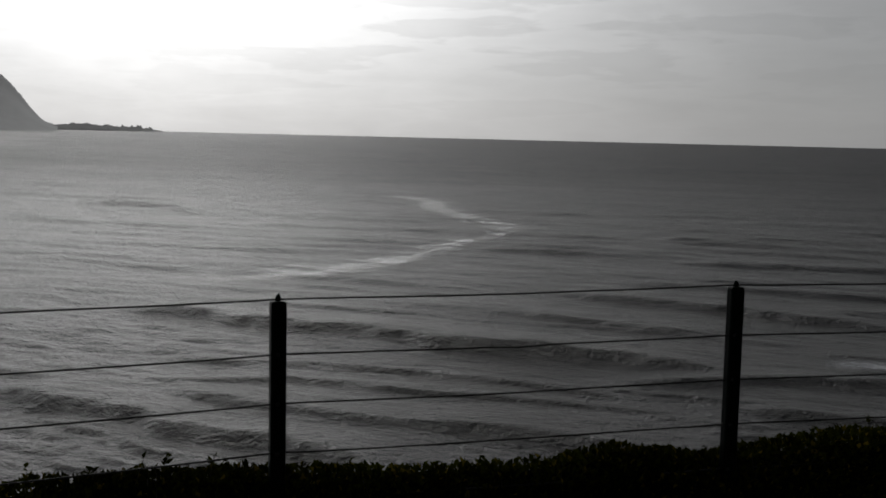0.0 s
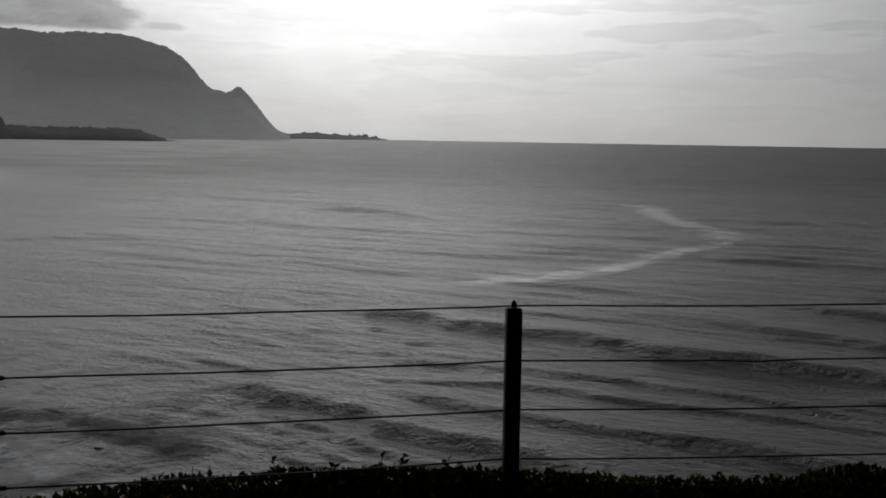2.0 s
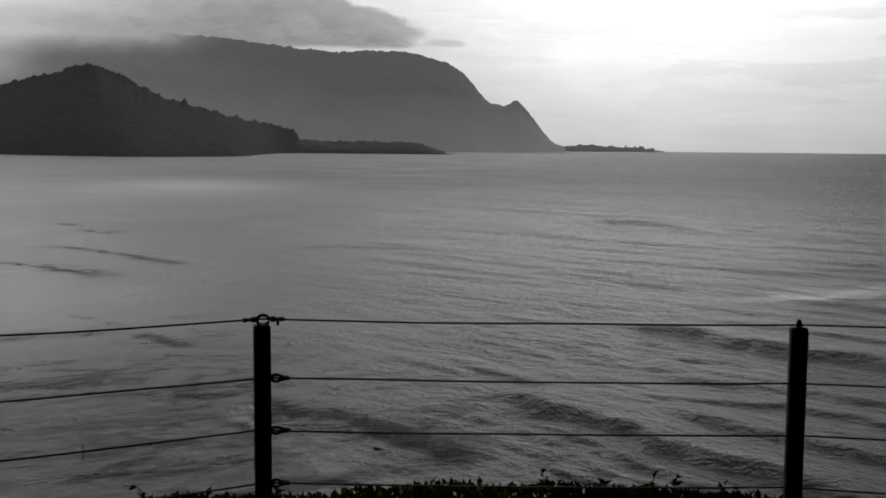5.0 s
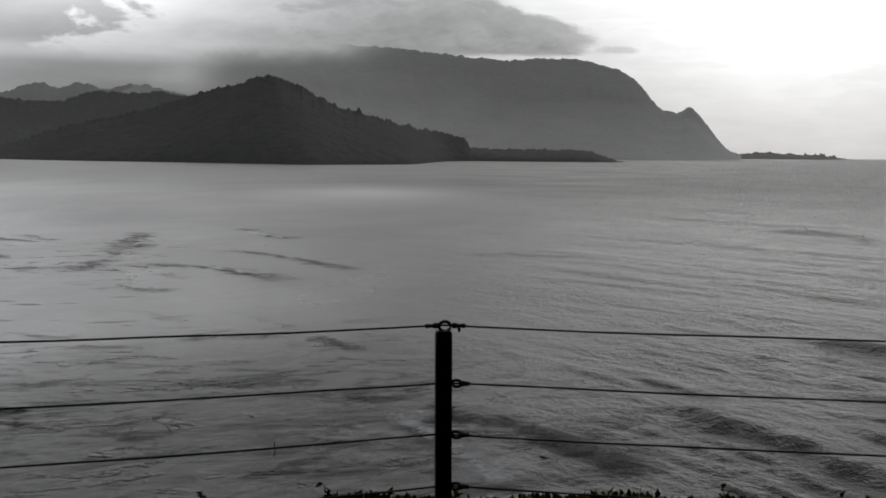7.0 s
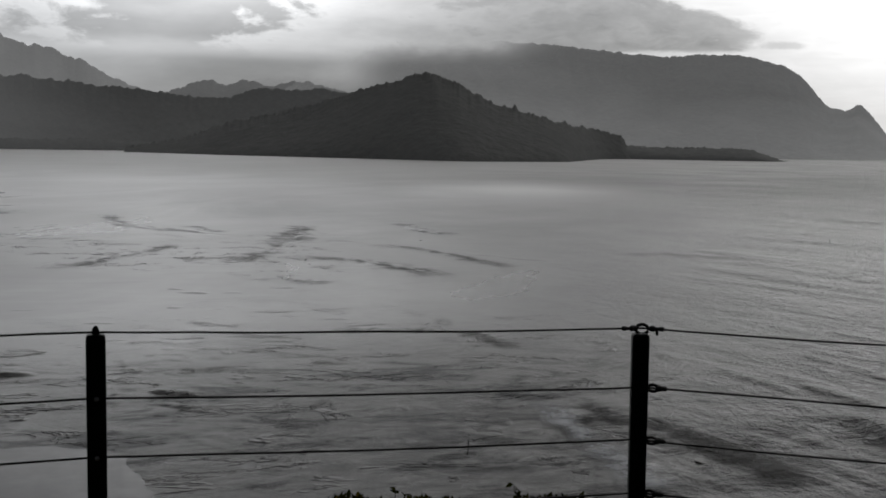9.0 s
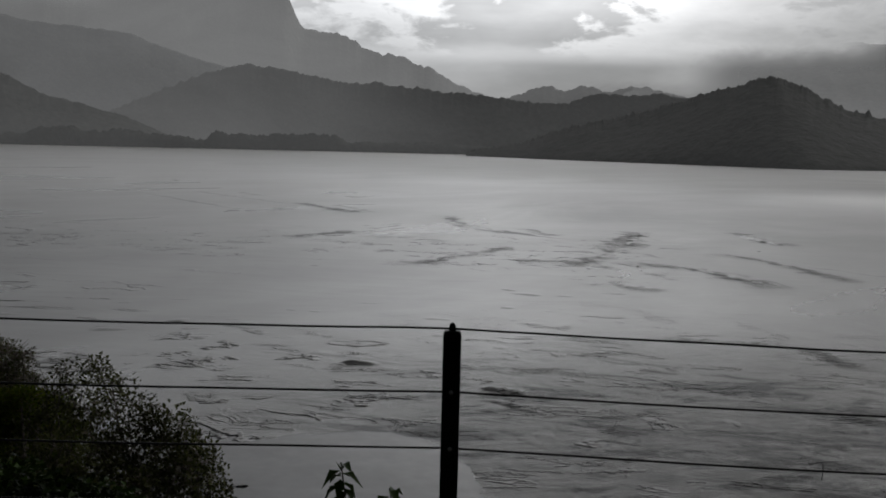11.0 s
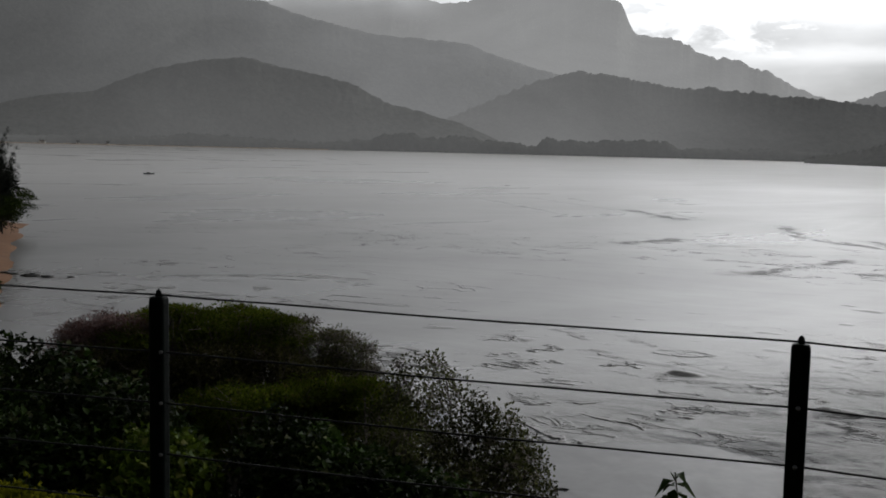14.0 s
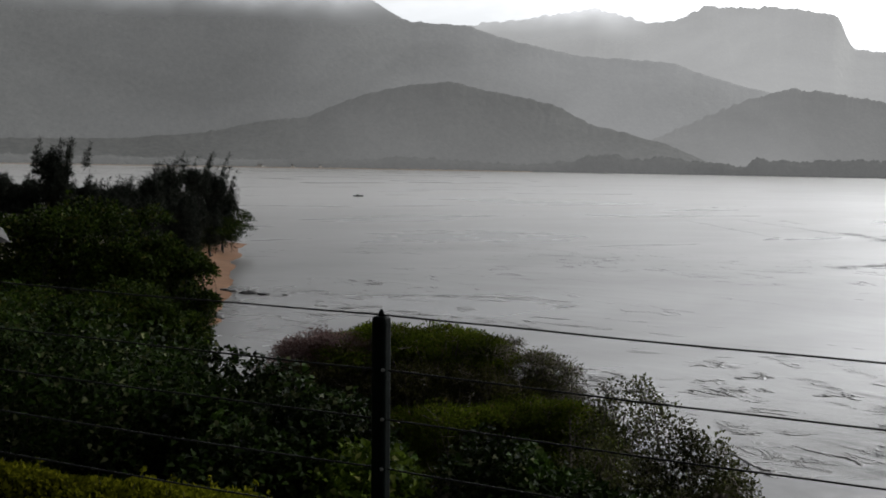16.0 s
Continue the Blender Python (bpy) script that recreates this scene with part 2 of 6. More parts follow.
    body = blend(nt, calc(nt, "MULTIPLY", reef, 0.95), body, (0.016, 0.016, 0.017))
    # a soft cloud-shaped glint off the wooded hill's foot, painted into the base colour
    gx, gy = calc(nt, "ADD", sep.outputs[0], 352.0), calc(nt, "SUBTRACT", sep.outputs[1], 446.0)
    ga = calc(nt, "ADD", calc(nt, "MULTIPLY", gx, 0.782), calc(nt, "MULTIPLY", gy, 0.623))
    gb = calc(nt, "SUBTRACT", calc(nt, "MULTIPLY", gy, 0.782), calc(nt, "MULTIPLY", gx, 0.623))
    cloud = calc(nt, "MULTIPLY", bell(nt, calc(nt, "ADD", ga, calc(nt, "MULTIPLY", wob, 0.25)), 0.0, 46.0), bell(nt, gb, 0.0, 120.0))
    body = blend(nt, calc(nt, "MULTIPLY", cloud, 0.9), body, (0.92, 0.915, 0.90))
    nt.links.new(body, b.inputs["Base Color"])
    b.inputs["IOR"].default_value = 1.33
    gloss = node(nt, "ShaderNodeMapRange")           # steeper chop shows more of the dark water to seaward
    gloss.interpolation_type = "SMOOTHSTEP"
    put(nt, gloss.inputs[0], bearing)
    gloss.inputs[1].default_value, gloss.inputs[2].default_value = 0.0, 13.0
    gloss.inputs[3].default_value, gloss.inputs[4].default_value = 0.26, 0.50
    clear = node(nt, "ShaderNodeMapRange")           # smoother again beyond the point
    clear.interpolation_type = "SMOOTHSTEP"
    put(nt, clear.inputs[0], bearing)
    clear.inputs[1].default_value, clear.inputs[2].default_value = -3.0, -17.0
    clear.inputs[4].default_value = 0.09
    nt.links.new(calc(nt, "SUBTRACT", calc(nt, "SUBTRACT", calc(nt, "ADD", calc(nt, "ADD", gloss.outputs[0], clear.outputs[0]), calc(nt, "MULTIPLY", cloud, 0.45)), calc(nt, "MULTIPLY", near, 0.10)), calc(nt, "MULTIPLY", reef, 0.30)), b.inputs["Specular IOR Level"])
    off = node(nt, "ShaderNodeMapRange")             # the wind roughens the water offshore
    off.interpolation_type = "SMOOTHSTEP"
    put(nt, off.inputs[0], sep.outputs[1])
    off.inputs[1].default_value, off.inputs[2].default_value = 110.0, 700.0
    off.inputs[4].default_value = 0.45
    rough = calc(nt, "SUBTRACT", calc(nt, "ADD", calc(nt, "ADD", 0.27, calc(nt, "MULTIPLY", off.outputs[0], 0.40)), calc(nt, "MULTIPLY", calc(nt, "MULTIPLY", mid, open_water), 0.12)), calc(nt, "MULTIPLY", bay.outputs[0], -0.03))
    bands = cloudy(nt, coords(nt, (0.45, 1.0, 1.0), 62), 0.016, 5.0, 0.6, 0.8)       # breaths of wind over the bay
    rough = calc(nt, "ADD", rough, calc(nt, "MULTIPLY", calc(nt, "MULTIPLY", calc(nt, "SUBTRACT", bands, 0.5), bay.outputs[0]), 0.30))
    nt.links.new(rough, b.inputs["Roughness"])
    chop = cloudy(nt, coords(nt, (0.55, 1.0, 1.0), 24), 0.80, 6.0, 0.66, 0.7)
    fine = cloudy(nt, coords(nt, (0.85, 1.0, 1.0), -20), 1.7, 4.0, 0.62, 0.3)
    lee = node(nt, "ShaderNodeMapRange")              # the chop dies out in the shelter of the bay
    lee.interpolation_type = "SMOOTHSTEP"
    put(nt, lee.inputs[0], bearing)
    lee.inputs[1].default_value, lee.inputs[2].default_value = 46.0, 18.0
    calm = calc(nt, "MULTIPLY", lee.outputs[0], calc(nt, "ADD", 0.25, calc(nt, "MULTIPLY", open_water, 0.75)))
    n1 = node(nt, "ShaderNodeBump")
    nt.links.new(calc(nt, "ADD", calc(nt, "ADD", chop, calc(nt, "MULTIPLY", mid, 2.4)), calc(nt, "MULTIPLY", cloudy(nt, coords(nt, (0.42, 1.0, 1.0), 21), 0.07, 4.0, 0.6, 0.4), 2.5)), n1.inputs["Height"])
    nt.links.new(calm, n1.inputs["Strength"])
    n1.inputs["Distance"].default_value = 0.75
    n2n = node(nt, "ShaderNodeBump")
    nt.links.new(fine, n2n.inputs["Height"])
    nt.links.new(calc(nt, "MULTIPLY", calm, 1.0), n2n.inputs["Strength"])
    n2n.inputs["Distance"].default_value = 0.70
    nt.links.new(n1.outputs[0], n2n.inputs["Normal"])
    # sparse broken wavelets where the swell feels the shoal
    vt = coords(nt, (1.0, 0.45, 1.0), 35)
    wander = cloudy(nt, vt, 0.085, 5.0, 0.55, 0.8)
    line = bell(nt, wander, 0.5, 0.013)
    torn = ramp(nt, cloudy(nt, v, 0.16, 4.0, 0.6), [(0.50, 0.0), (0.60, 1.0)])
    where = ramp(nt, cloudy(nt, v, 0.014, 2.0, 0.5), [(0.47, 0.0), (0.60, 1.0)])
    inner = node(nt, "ShaderNodeMapRange")
    inner.interpolation_type = "SMOOTHSTEP"
    put(nt, inner.inputs[0], bearing)
    inner.inputs[1].default_value, inner.inputs[2].default_value = 43.0, 53.0
    outer = node(nt, "ShaderNodeMapRange")
    outer.interpolation_type = "SMOOTHSTEP"
    put(nt, outer.inputs[0], calc(nt, "SQRT", calc(nt, "ADD", calc(nt, "MULTIPLY", sep.outputs[0], sep.outputs[0]), calc(nt, "MULTIPLY", sep.outputs[1], sep.outputs[1]))))
    outer.inputs[1].default_value, outer.inputs[2].default_value = 330.0, 200.0
    mark = calc(nt, "MULTIPLY", calc(nt, "MULTIPLY", line, torn), calc(nt, "MULTIPLY", where, calc(nt, "MULTIPLY", inner.outputs[0], outer.outputs[0])))
    vein = calc(nt, "MULTIPLY", bell(nt, cloudy(nt, vt, 0.19, 6.0, 0.6, 0.8), 0.5, 0.020), calc(nt, "MULTIPLY", torn, near))
    mark = calc(nt, "MAXIMUM", calc(nt, "MAXIMUM", mark, vein), calc(nt, "MULTIPLY", calc(nt, "MULTIPLY", wash, near), 0.12))
    mark = calc(nt, "ADD", mark, calc(nt, "MULTIPLY", cloudy(nt, vt, 0.06, 3.0, 0.5, 0.6), 0.30))      # the last of the swell
    n3 = node(nt, "ShaderNodeBump")
    nt.links.new(mark, n3.inputs["Height"])
    nt.links.new(calc(nt, "MULTIPLY", bay.outputs[0], calc(nt, "SUBTRACT", 1.0, plume_sheen.outputs[0])), n3.inputs["Strength"])
    n3.inputs["Distance"].default_value = 0.75
    nt.links.new(n2n.outputs[0], n3.inputs["Normal"])
    nt.links.new(n3.outputs[0], b.inputs["Normal"])
    return m


def plain(name, dark, light, rough=0.6, scale=8.0, bump=0.3, depth=0.01, metal=0.0, shine=0.5):
    """A surface of two close tones at two scales, with a fine relief."""
    m, nt, b = material(name)
    v = coords(nt)
    a, f = cloudy(nt, v, scale, 4.0), cloudy(nt, v, scale * 9, 3.0)
    tone = calc(nt, "ADD", calc(nt, "MULTIPLY", a, 0.65), calc(nt, "MULTIPLY", f, 0.35))
    nt.links.new(blend(nt, ramp(nt, tone, [(0.35, 0.0), (0.65, 1.0)]), dark, light), b.inputs["Base Color"])
    nt.links.new(calc(nt, "ADD", rough - 0.1, calc(nt, "MULTIPLY", f, 0.2)), b.inputs["Roughness"])
    b.inputs["Metallic"].default_value = metal
    b.inputs["Specular IOR Level"].default_value = shine
    nt.links.new(bumped(nt, tone, bump, depth), b.inputs["Normal"])
    return m


def leaf_material(name, dark, light, old, thin=0.3, gloss=0.4, sunny=None, shine=0.03, uneven=(0.34, 1.45)):
    m, nt, b = material(name)
    g = node(nt, "ShaderNodeNewGeometry")
    rnd = g.outputs["Random Per Island"]
    tone = blend(nt, ramp(nt, rnd, [(0.0, 0.0), (0.88, 1.0)]), dark, light)
    tone = blend(nt, ramp(nt, rnd, [(0.91, 0.0), (0.95, 1.0)]), tone, old)
    if sunny:                                       # brighter yellow-green, as if sunlit, put into the leaves at the row's end
        place = node(nt, "ShaderNodeSeparateXYZ")
        nt.links.new(coords(nt), place.inputs[0])
        turn = node(nt, "ShaderNodeMapRange")
        put(nt, turn.inputs[0], calc(nt, "ADD", place.outputs[1], calc(nt, "MULTIPLY", rnd, 0.8)))
        turn.inputs[1].default_value, turn.inputs[2].default_value = 2.0, 0.6
        tone = blend(nt, calc(nt, "MULTIPLY", turn.outputs[0], 0.85), tone, blend(nt, rnd, (0.06, 0.07, 0.004), sunny))
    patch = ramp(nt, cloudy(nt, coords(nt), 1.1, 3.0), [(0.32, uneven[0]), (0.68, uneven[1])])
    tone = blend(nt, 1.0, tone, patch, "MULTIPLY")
    nt.links.new(tone, b.inputs["Base Color"])
    b.inputs["Roughness"].default_value = gloss
    b.inputs["Specular IOR Level"].default_value = shine
    tr = node(nt, "ShaderNodeBsdfTranslucent")
    nt.links.new(tone, tr.inputs[0])
    mx = node(nt, "ShaderNodeMixShader")
    mx.inputs[0].default_value = thin
    nt.links.new(b.outputs[0], mx.inputs[1])
    nt.links.new(tr.outputs[0], mx.inputs[2])
    nt.links.new(mx.outputs[0], nt.nodes["Material Output"].inputs[0])
    return m


def backdrop_material(name, glow, low=1.0, haze_ends=(), cap=None, tone=(0.99, 1.0, 1.01), dark=(0.030, 0.033, 0.029), light=(0.058, 0.061, 0.054)):
    """Wooded slopes kilometres away; the haze of the distance is put in as emission, set for each range."""
    m, nt, b = material(name)
    v = coords(nt)
    a, f = cloudy(nt, v, 0.006, 5.0, 0.6), cloudy(nt, v, 0.05, 4.0, 0.6)
    mix = calc(nt, "ADD", calc(nt, "MULTIPLY", a, 0.5), calc(nt, "MULTIPLY", f, 0.5))
    nt.links.new(blend(nt, ramp(nt, mix, [(0.38, 0.0), (0.62, 1.0)]), dark, light), b.inputs["Base Color"])
    b.inputs["Roughness"].default_value = 0.95
    b.inputs["Specular IOR Level"].default_value = 0.1
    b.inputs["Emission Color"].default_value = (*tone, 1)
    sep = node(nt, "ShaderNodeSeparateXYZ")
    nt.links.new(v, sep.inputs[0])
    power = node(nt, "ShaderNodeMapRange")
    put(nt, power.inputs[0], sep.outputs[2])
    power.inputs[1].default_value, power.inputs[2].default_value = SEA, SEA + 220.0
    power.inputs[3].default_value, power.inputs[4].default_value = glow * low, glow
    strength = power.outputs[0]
    for ends in haze_ends:                               # painted haze: the emission grows or fades towards one end of the range
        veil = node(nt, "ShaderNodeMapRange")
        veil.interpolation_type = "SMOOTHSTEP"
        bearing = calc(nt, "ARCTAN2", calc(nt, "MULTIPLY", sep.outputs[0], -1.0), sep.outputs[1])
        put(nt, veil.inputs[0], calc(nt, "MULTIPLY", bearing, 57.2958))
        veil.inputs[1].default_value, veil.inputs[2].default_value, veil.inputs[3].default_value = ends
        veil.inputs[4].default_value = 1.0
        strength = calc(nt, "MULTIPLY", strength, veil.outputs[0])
    # uneven mist, painted into the emission as well
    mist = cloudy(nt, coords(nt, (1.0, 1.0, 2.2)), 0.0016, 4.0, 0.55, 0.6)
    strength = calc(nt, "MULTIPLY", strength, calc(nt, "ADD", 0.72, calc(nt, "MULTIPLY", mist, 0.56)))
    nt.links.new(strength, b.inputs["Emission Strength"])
    nt.links.new(bumped(nt, f, 0.5, 9.0), b.inputs["Normal"])
    if cap:                                         # cloud lies on the summits: each two bearings and two elevations
        level = calc(nt, "SQRT", calc(nt, "ADD", calc(nt, "MULTIPLY", sep.outputs[0], sep.outputs[0]), calc(nt, "MULTIPLY", sep.outputs[1], sep.outputs[1])))
        rise = calc(nt, "MULTIPLY", calc(nt, "ARCTAN2", sep.outputs[2], level), 57.2958)
        rise = calc(nt, "ADD", rise, calc(nt, "MULTIPLY", calc(nt, "SUBTRACT", cloudy(nt, v, 0.004, 5.0, 0.6), 0.5), 1.6))
        side = calc(nt, "MULTIPLY", calc(nt, "ARCTAN2", calc(nt, "MULTIPLY", sep.outputs[0], -1.0), sep.outputs[1]), 57.2958)
        hide = []
        for value, lo, hi in [pair for c in cap for pair in ((side, c[0], c[1]), (rise, c[2], c[3]))]:
            step = node(nt, "ShaderNodeMapRange")
            step.interpolation_type = "SMOOTHSTEP"
            put(nt, step.inputs[0], value)
            step.inputs[1].default_value, step.inputs[2].default_value = lo, hi
            hide.append(step.outputs[0])
        shown = 1.0
        for across, upward in zip(hide[::2], hide[1::2]):
            shown = calc(nt, "MULTIPLY", shown, calc(nt, "SUBTRACT", 1.0, calc(nt, "MULTIPLY", across, upward)))
        nt.links.new(shown, b.inputs["Alpha"])
    return m


def foam_material(name, slick, color=None, cover=None):
    """Torn foam, or the smooth foamy slick that a rip leaves on the sea."""
    m, nt, b = material(name)
    v = coords(nt)
    a, f = cloudy(nt, v, 0.35, 5.0, 0.65, 1.2), cloudy(nt, v, 1.8, 4.0, 0.65, 0.8)
    b.inputs["Base Color"].default_value = (*(color or ((0.55, 0.55, 0.55) if slick else (0.58, 0.60, 0.64))), 1)
    b.inputs["Roughness"].default_value = 0.10 if slick and not color else 0.6
    b.inputs["IOR"].default_value = 1.33
    if color:                                       # the dark coloured lines are matt, no shine
        b.inputs["Specular IOR Level"].default_value = 0.12
    uv = node(nt, "ShaderNodeUVMap")
    sp = node(nt, "ShaderNodeSeparateXYZ")
    nt.links.new(uv.outputs[0], sp.inputs[0])
    across = calc(nt, "SUBTRACT", 1.0, calc(nt, "ABSOLUTE", calc(nt, "SUBTRACT", calc(nt, "MULTIPLY", sp.outputs[1], 2.0), 1.0)))
    along = calc(nt, "SUBTRACT", 1.0, calc(nt, "ABSOLUTE", calc(nt, "SUBTRACT", calc(nt, "MULTIPLY", sp.outputs[0], 2.0), 1.0)))
    body = calc(nt, "MULTIPLY", ramp(nt, across, [(0.0, 0.0), (0.8, 1.0)]), ramp(nt, along, [(0.0, 0.0), (0.22, 1.0)]))
    torn = ramp(nt, calc(nt, "ADD", calc(nt, "MULTIPLY", a, 0.6), calc(nt, "MULTIPLY", f, 0.4)), [(0.43 - 0.06 * bool(color), 0.0), (0.60 - 0.08 * bool(color), 1.0)] if slick else [(0.36, 0.0), (0.60, 1.0)])
    if slick:                                       # frayed sides
        frayed = calc(nt, "ADD", calc(nt, "MULTIPLY", across, 1.1), calc(nt, "MULTIPLY", calc(nt, "SUBTRACT", cloudy(nt, coords(nt, (0.35, 1.0, 1.0), 21), 0.30, 5.0, 0.65, 0.6), 0.5), 3.2))
        body = calc(nt, "MULTIPLY", ramp(nt, frayed, [(0.30, 0.0), (1.0, 1.0)]), ramp(nt, along, [(0.0, 0.0), (0.30, 1.0)]))
    nt.links.new(calc(nt, "MULTIPLY", calc(nt, "MULTIPLY", body, torn), cover or (0.88 if slick else 0.8)), b.inputs["Alpha"])
    return m


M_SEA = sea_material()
M_FOAM = foam_material("sea_foam", False)
M_SLICK = foam_material("foamy_slick", True)
M_RUFFLE = foam_material("painted_dark_ruffles", True, (0.050, 0.048, 0.045), 0.50)
M_BLACK_LINE = foam_material("black_lip_line", True, (0.014, 0.014, 0.014), 0.95)
M_GROUND = plain("shaded_red_soil_and_grass", (0.035, 0.030, 0.018), (0.070, 0.062, 0.034), 0.95, 0.8, 0.6, 0.05)
M_SAND = plain("orange_beach_sand", (0.14, 0.066, 0.030), (0.22, 0.112, 0.052), 0.9, 0.3, 0.3, 0.03)
M_PALE_SAND = plain("pale_far_sand", (0.34, 0.27, 0.21), (0.46, 0.37, 0.29), 0.9, 0.05, 0.2, 0.05)
M_WET = plain("wet_sand_under_thin_water", (0.038, 0.037, 0.035), (0.066, 0.064, 0.062), 0.36, 0.12, 0.10, 0.03, 0.0, 0.18)
M_ROCK = plain("wet_black_rock", (0.018, 0.018, 0.019), (0.045, 0.043, 0.040), 0.45, 1.2, 0.8, 0.05)
M_POST = plain("dark_green_painted_metal", (0.0012, 0.0022, 0.0019), (0.0034, 0.0056, 0.0048), 0.30, 22.0, 0.15, 0.002, 0.0, 0.03)
M_WIRE = plain("weathered_steel_cable", (0.004, 0.004, 0.004), (0.011, 0.011, 0.011), 0.6, 60.0, 0.4, 0.001, 0.0, 0.2)
M_CLIP = plain("galvanised_clip", (0.10, 0.10, 0.10), (0.22, 0.22, 0.215), 0.45, 50.0, 0.2, 0.001, 0.8)
M_BARK = plain("grey_brown_bark", (0.050, 0.042, 0.034), (0.115, 0.100, 0.084), 0.9, 6.0, 0.7, 0.02)
# near-black, for the shade in the core of the hedge
M_HEDGE_SHADE = plain("hedge_core_shade", (0.003, 0.003, 0.002), (0.009, 0.009, 0.005), 1.0, 30.0, 1.0, 0.02, 0.0, 0.0)
M_DARK_BARK = plain("dark_ironwood_bark", (0.014, 0.013, 0.012), (0.030, 0.027, 0.024), 0.9, 6.0, 0.7, 0.02)
M_TWIG = plain("pale_bare_twigs", (0.105, 0.085, 0.078), (0.200, 0.165, 0.150), 0.85, 20.0, 0.4, 0.005)
M_HEDGE = leaf_material("clipped_hedge_leaves", (0.006, 0.009, 0.001), (0.034, 0.038, 0.003), (0.11, 0.085, 0.009), 0.35, 0.6, (0.20, 0.20, 0.014), 0.0)
# uneven: shaded and lit patches of the bush put into the leaf colour
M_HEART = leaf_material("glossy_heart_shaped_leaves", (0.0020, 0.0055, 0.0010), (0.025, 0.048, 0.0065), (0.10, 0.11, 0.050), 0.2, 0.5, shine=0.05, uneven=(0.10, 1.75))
M_FERN = leaf_material("fine_feathery_leaves", (0.021, 0.032, 0.003), (0.112, 0.150, 0.013), (0.14, 0.115, 0.034), 0.38, 0.65)
M_SPARSE = leaf_material("small_dull_leaves", (0.026, 0.032, 0.012), (0.105, 0.112, 0.042), (0.20, 0.18, 0.14), 0.3, 0.5)
# brownish and darker: the shade under the canopy is put into the colour
M_DULL = leaf_material("dull_shaded_leaves", (0.013, 0.015, 0.005), (0.062, 0.061, 0.019), (0.12, 0.10, 0.06), 0.3, 0.6)
M_ROSY = leaf_material("reddish_withered_leaves", (0.062, 0.037, 0.034), (0.200, 0.115, 0.108), (0.24, 0.17, 0.16), 0.3, 0.6)
M_ROSY_TWIG = plain("reddish_grey_twigs", (0.115, 0.075, 0.070), (0.210, 0.148, 0.138), 0.85, 20.0, 0.4, 0.005)
M_LIME = leaf_material("fresh_light_green_leaves", (0.012, 0.026, 0.003), (0.075, 0.110, 0.012), (0.13, 0.14, 0.04), 0.3, 0.45)
M_NEEDLE = leaf_material("dark_ironwood_needles", (0.020, 0.024, 0.020), (0.046, 0.052, 0.042), (0.055, 0.055, 0.048), 0.15, 0.8)
M_BROAD = leaf_material("broad_shade_tree_leaves", (0.0050, 0.0120, 0.0020), (0.040, 0.062, 0.0085), (0.070, 0.070, 0.018), 0.28, 0.45)
M_HULL = plain("dark_painted_hull", (0.030, 0.030, 0.032), (0.060, 0.060, 0.062), 0.4, 2.0, 0.1, 0.005)
M_CREAM = plain("cream_painted_wall", (0.60, 0.57, 0.48), (0.70, 0.67, 0.58), 0.8, 1.0, 0.1, 0.005)
M_ROOF = plain("grey_shingle_roof", (0.06, 0.06, 0.06), (0.12, 0.115, 0.11), 0.9, 3.0, 0.3, 0.02)
M_GLASS = plain("dark_window_pane", (0.02, 0.022, 0.025), (0.03, 0.032, 0.035), 0.12, 3.0, 0.02, 0.001)
M_WHITE = plain("white_painted_boards", (0.68, 0.68, 0.67), (0.80, 0.80, 0.79), 0.7, 1.0, 0.1, 0.005)


# ---------------------------------------------------------------- shape helpers
def lattice(ix, iy, seed):
    h = (ix.astype(np.int64) * 374761393 + iy.astype(np.int64) * 668265263 + seed * 974711 + 12345) & 0xFFFFFFFF
    h = ((h ^ (h >> 13)) * 1274126177) & 0xFFFFFFFF
    return ((h ^ (h >> 16)) & 0xFFFF) / 65535.0


def vnoise(x, y, seed=0):
    x, y = np.asarray(x, float), np.asarray(y, float)
    ix, iy = np.floor(x), np.floor(y)
    fx, fy = x - ix, y - iy
    fx, fy = fx * fx * (3 - 2 * fx), fy * fy * (3 - 2 * fy)
    a, b = lattice(ix, iy, seed), lattice(ix + 1, iy, seed)
    c, d = lattice(ix, iy + 1, seed), lattice(ix + 1, iy + 1, seed)
    return (a + (b - a) * fx) * (1 - fy) + (c + (d - c) * fx) * fy


def fbm(x, y, octaves=4, seed=0, gain=0.5):
    total, amp, norm = 0.0, 1.0, 0.0
    for k in range(octaves):
        total = total + amp * vnoise(x * 2.03 ** k + 17.3 * k, y * 2.03 ** k - 9.1 * k, seed + k)
        norm += amp
        amp *= gain
    return total / norm


def smooth(u):
    u = np.clip(u, 0, 1)
    return u * u * (3 - 2 * u)


def mesh_of(name, verts, faces, mat, shade=False):
    """A mesh from an array of points and an array of triangles or quads (or a list of faces)."""
    me = bpy.data.meshes.new(name)
    verts = np.asarray(verts, dtype=np.float32)
    if isinstance(faces, np.ndarray):
        n, k = faces.shape
        me.vertices.add(len(verts))
        me.vertices.foreach_set("co", verts.ravel())
        me.loops.add(n * k)
        me.loops.foreach_set("vertex_index", faces.astype(np.int32).ravel())
        me.polygons.add(n)
        me.polygons.foreach_set("loop_start", np.arange(0, n * k, k, dtype=np.int32))
        me.update(calc_edges=True)
    else:
        me.from_pydata([tuple(map(float, v)) for v in verts], [], faces)
    if shade:
        me.polygons.foreach_set("use_smooth", np.ones(len(me.polygons), dtype=bool))
    me.materials.append(mat)
    return me


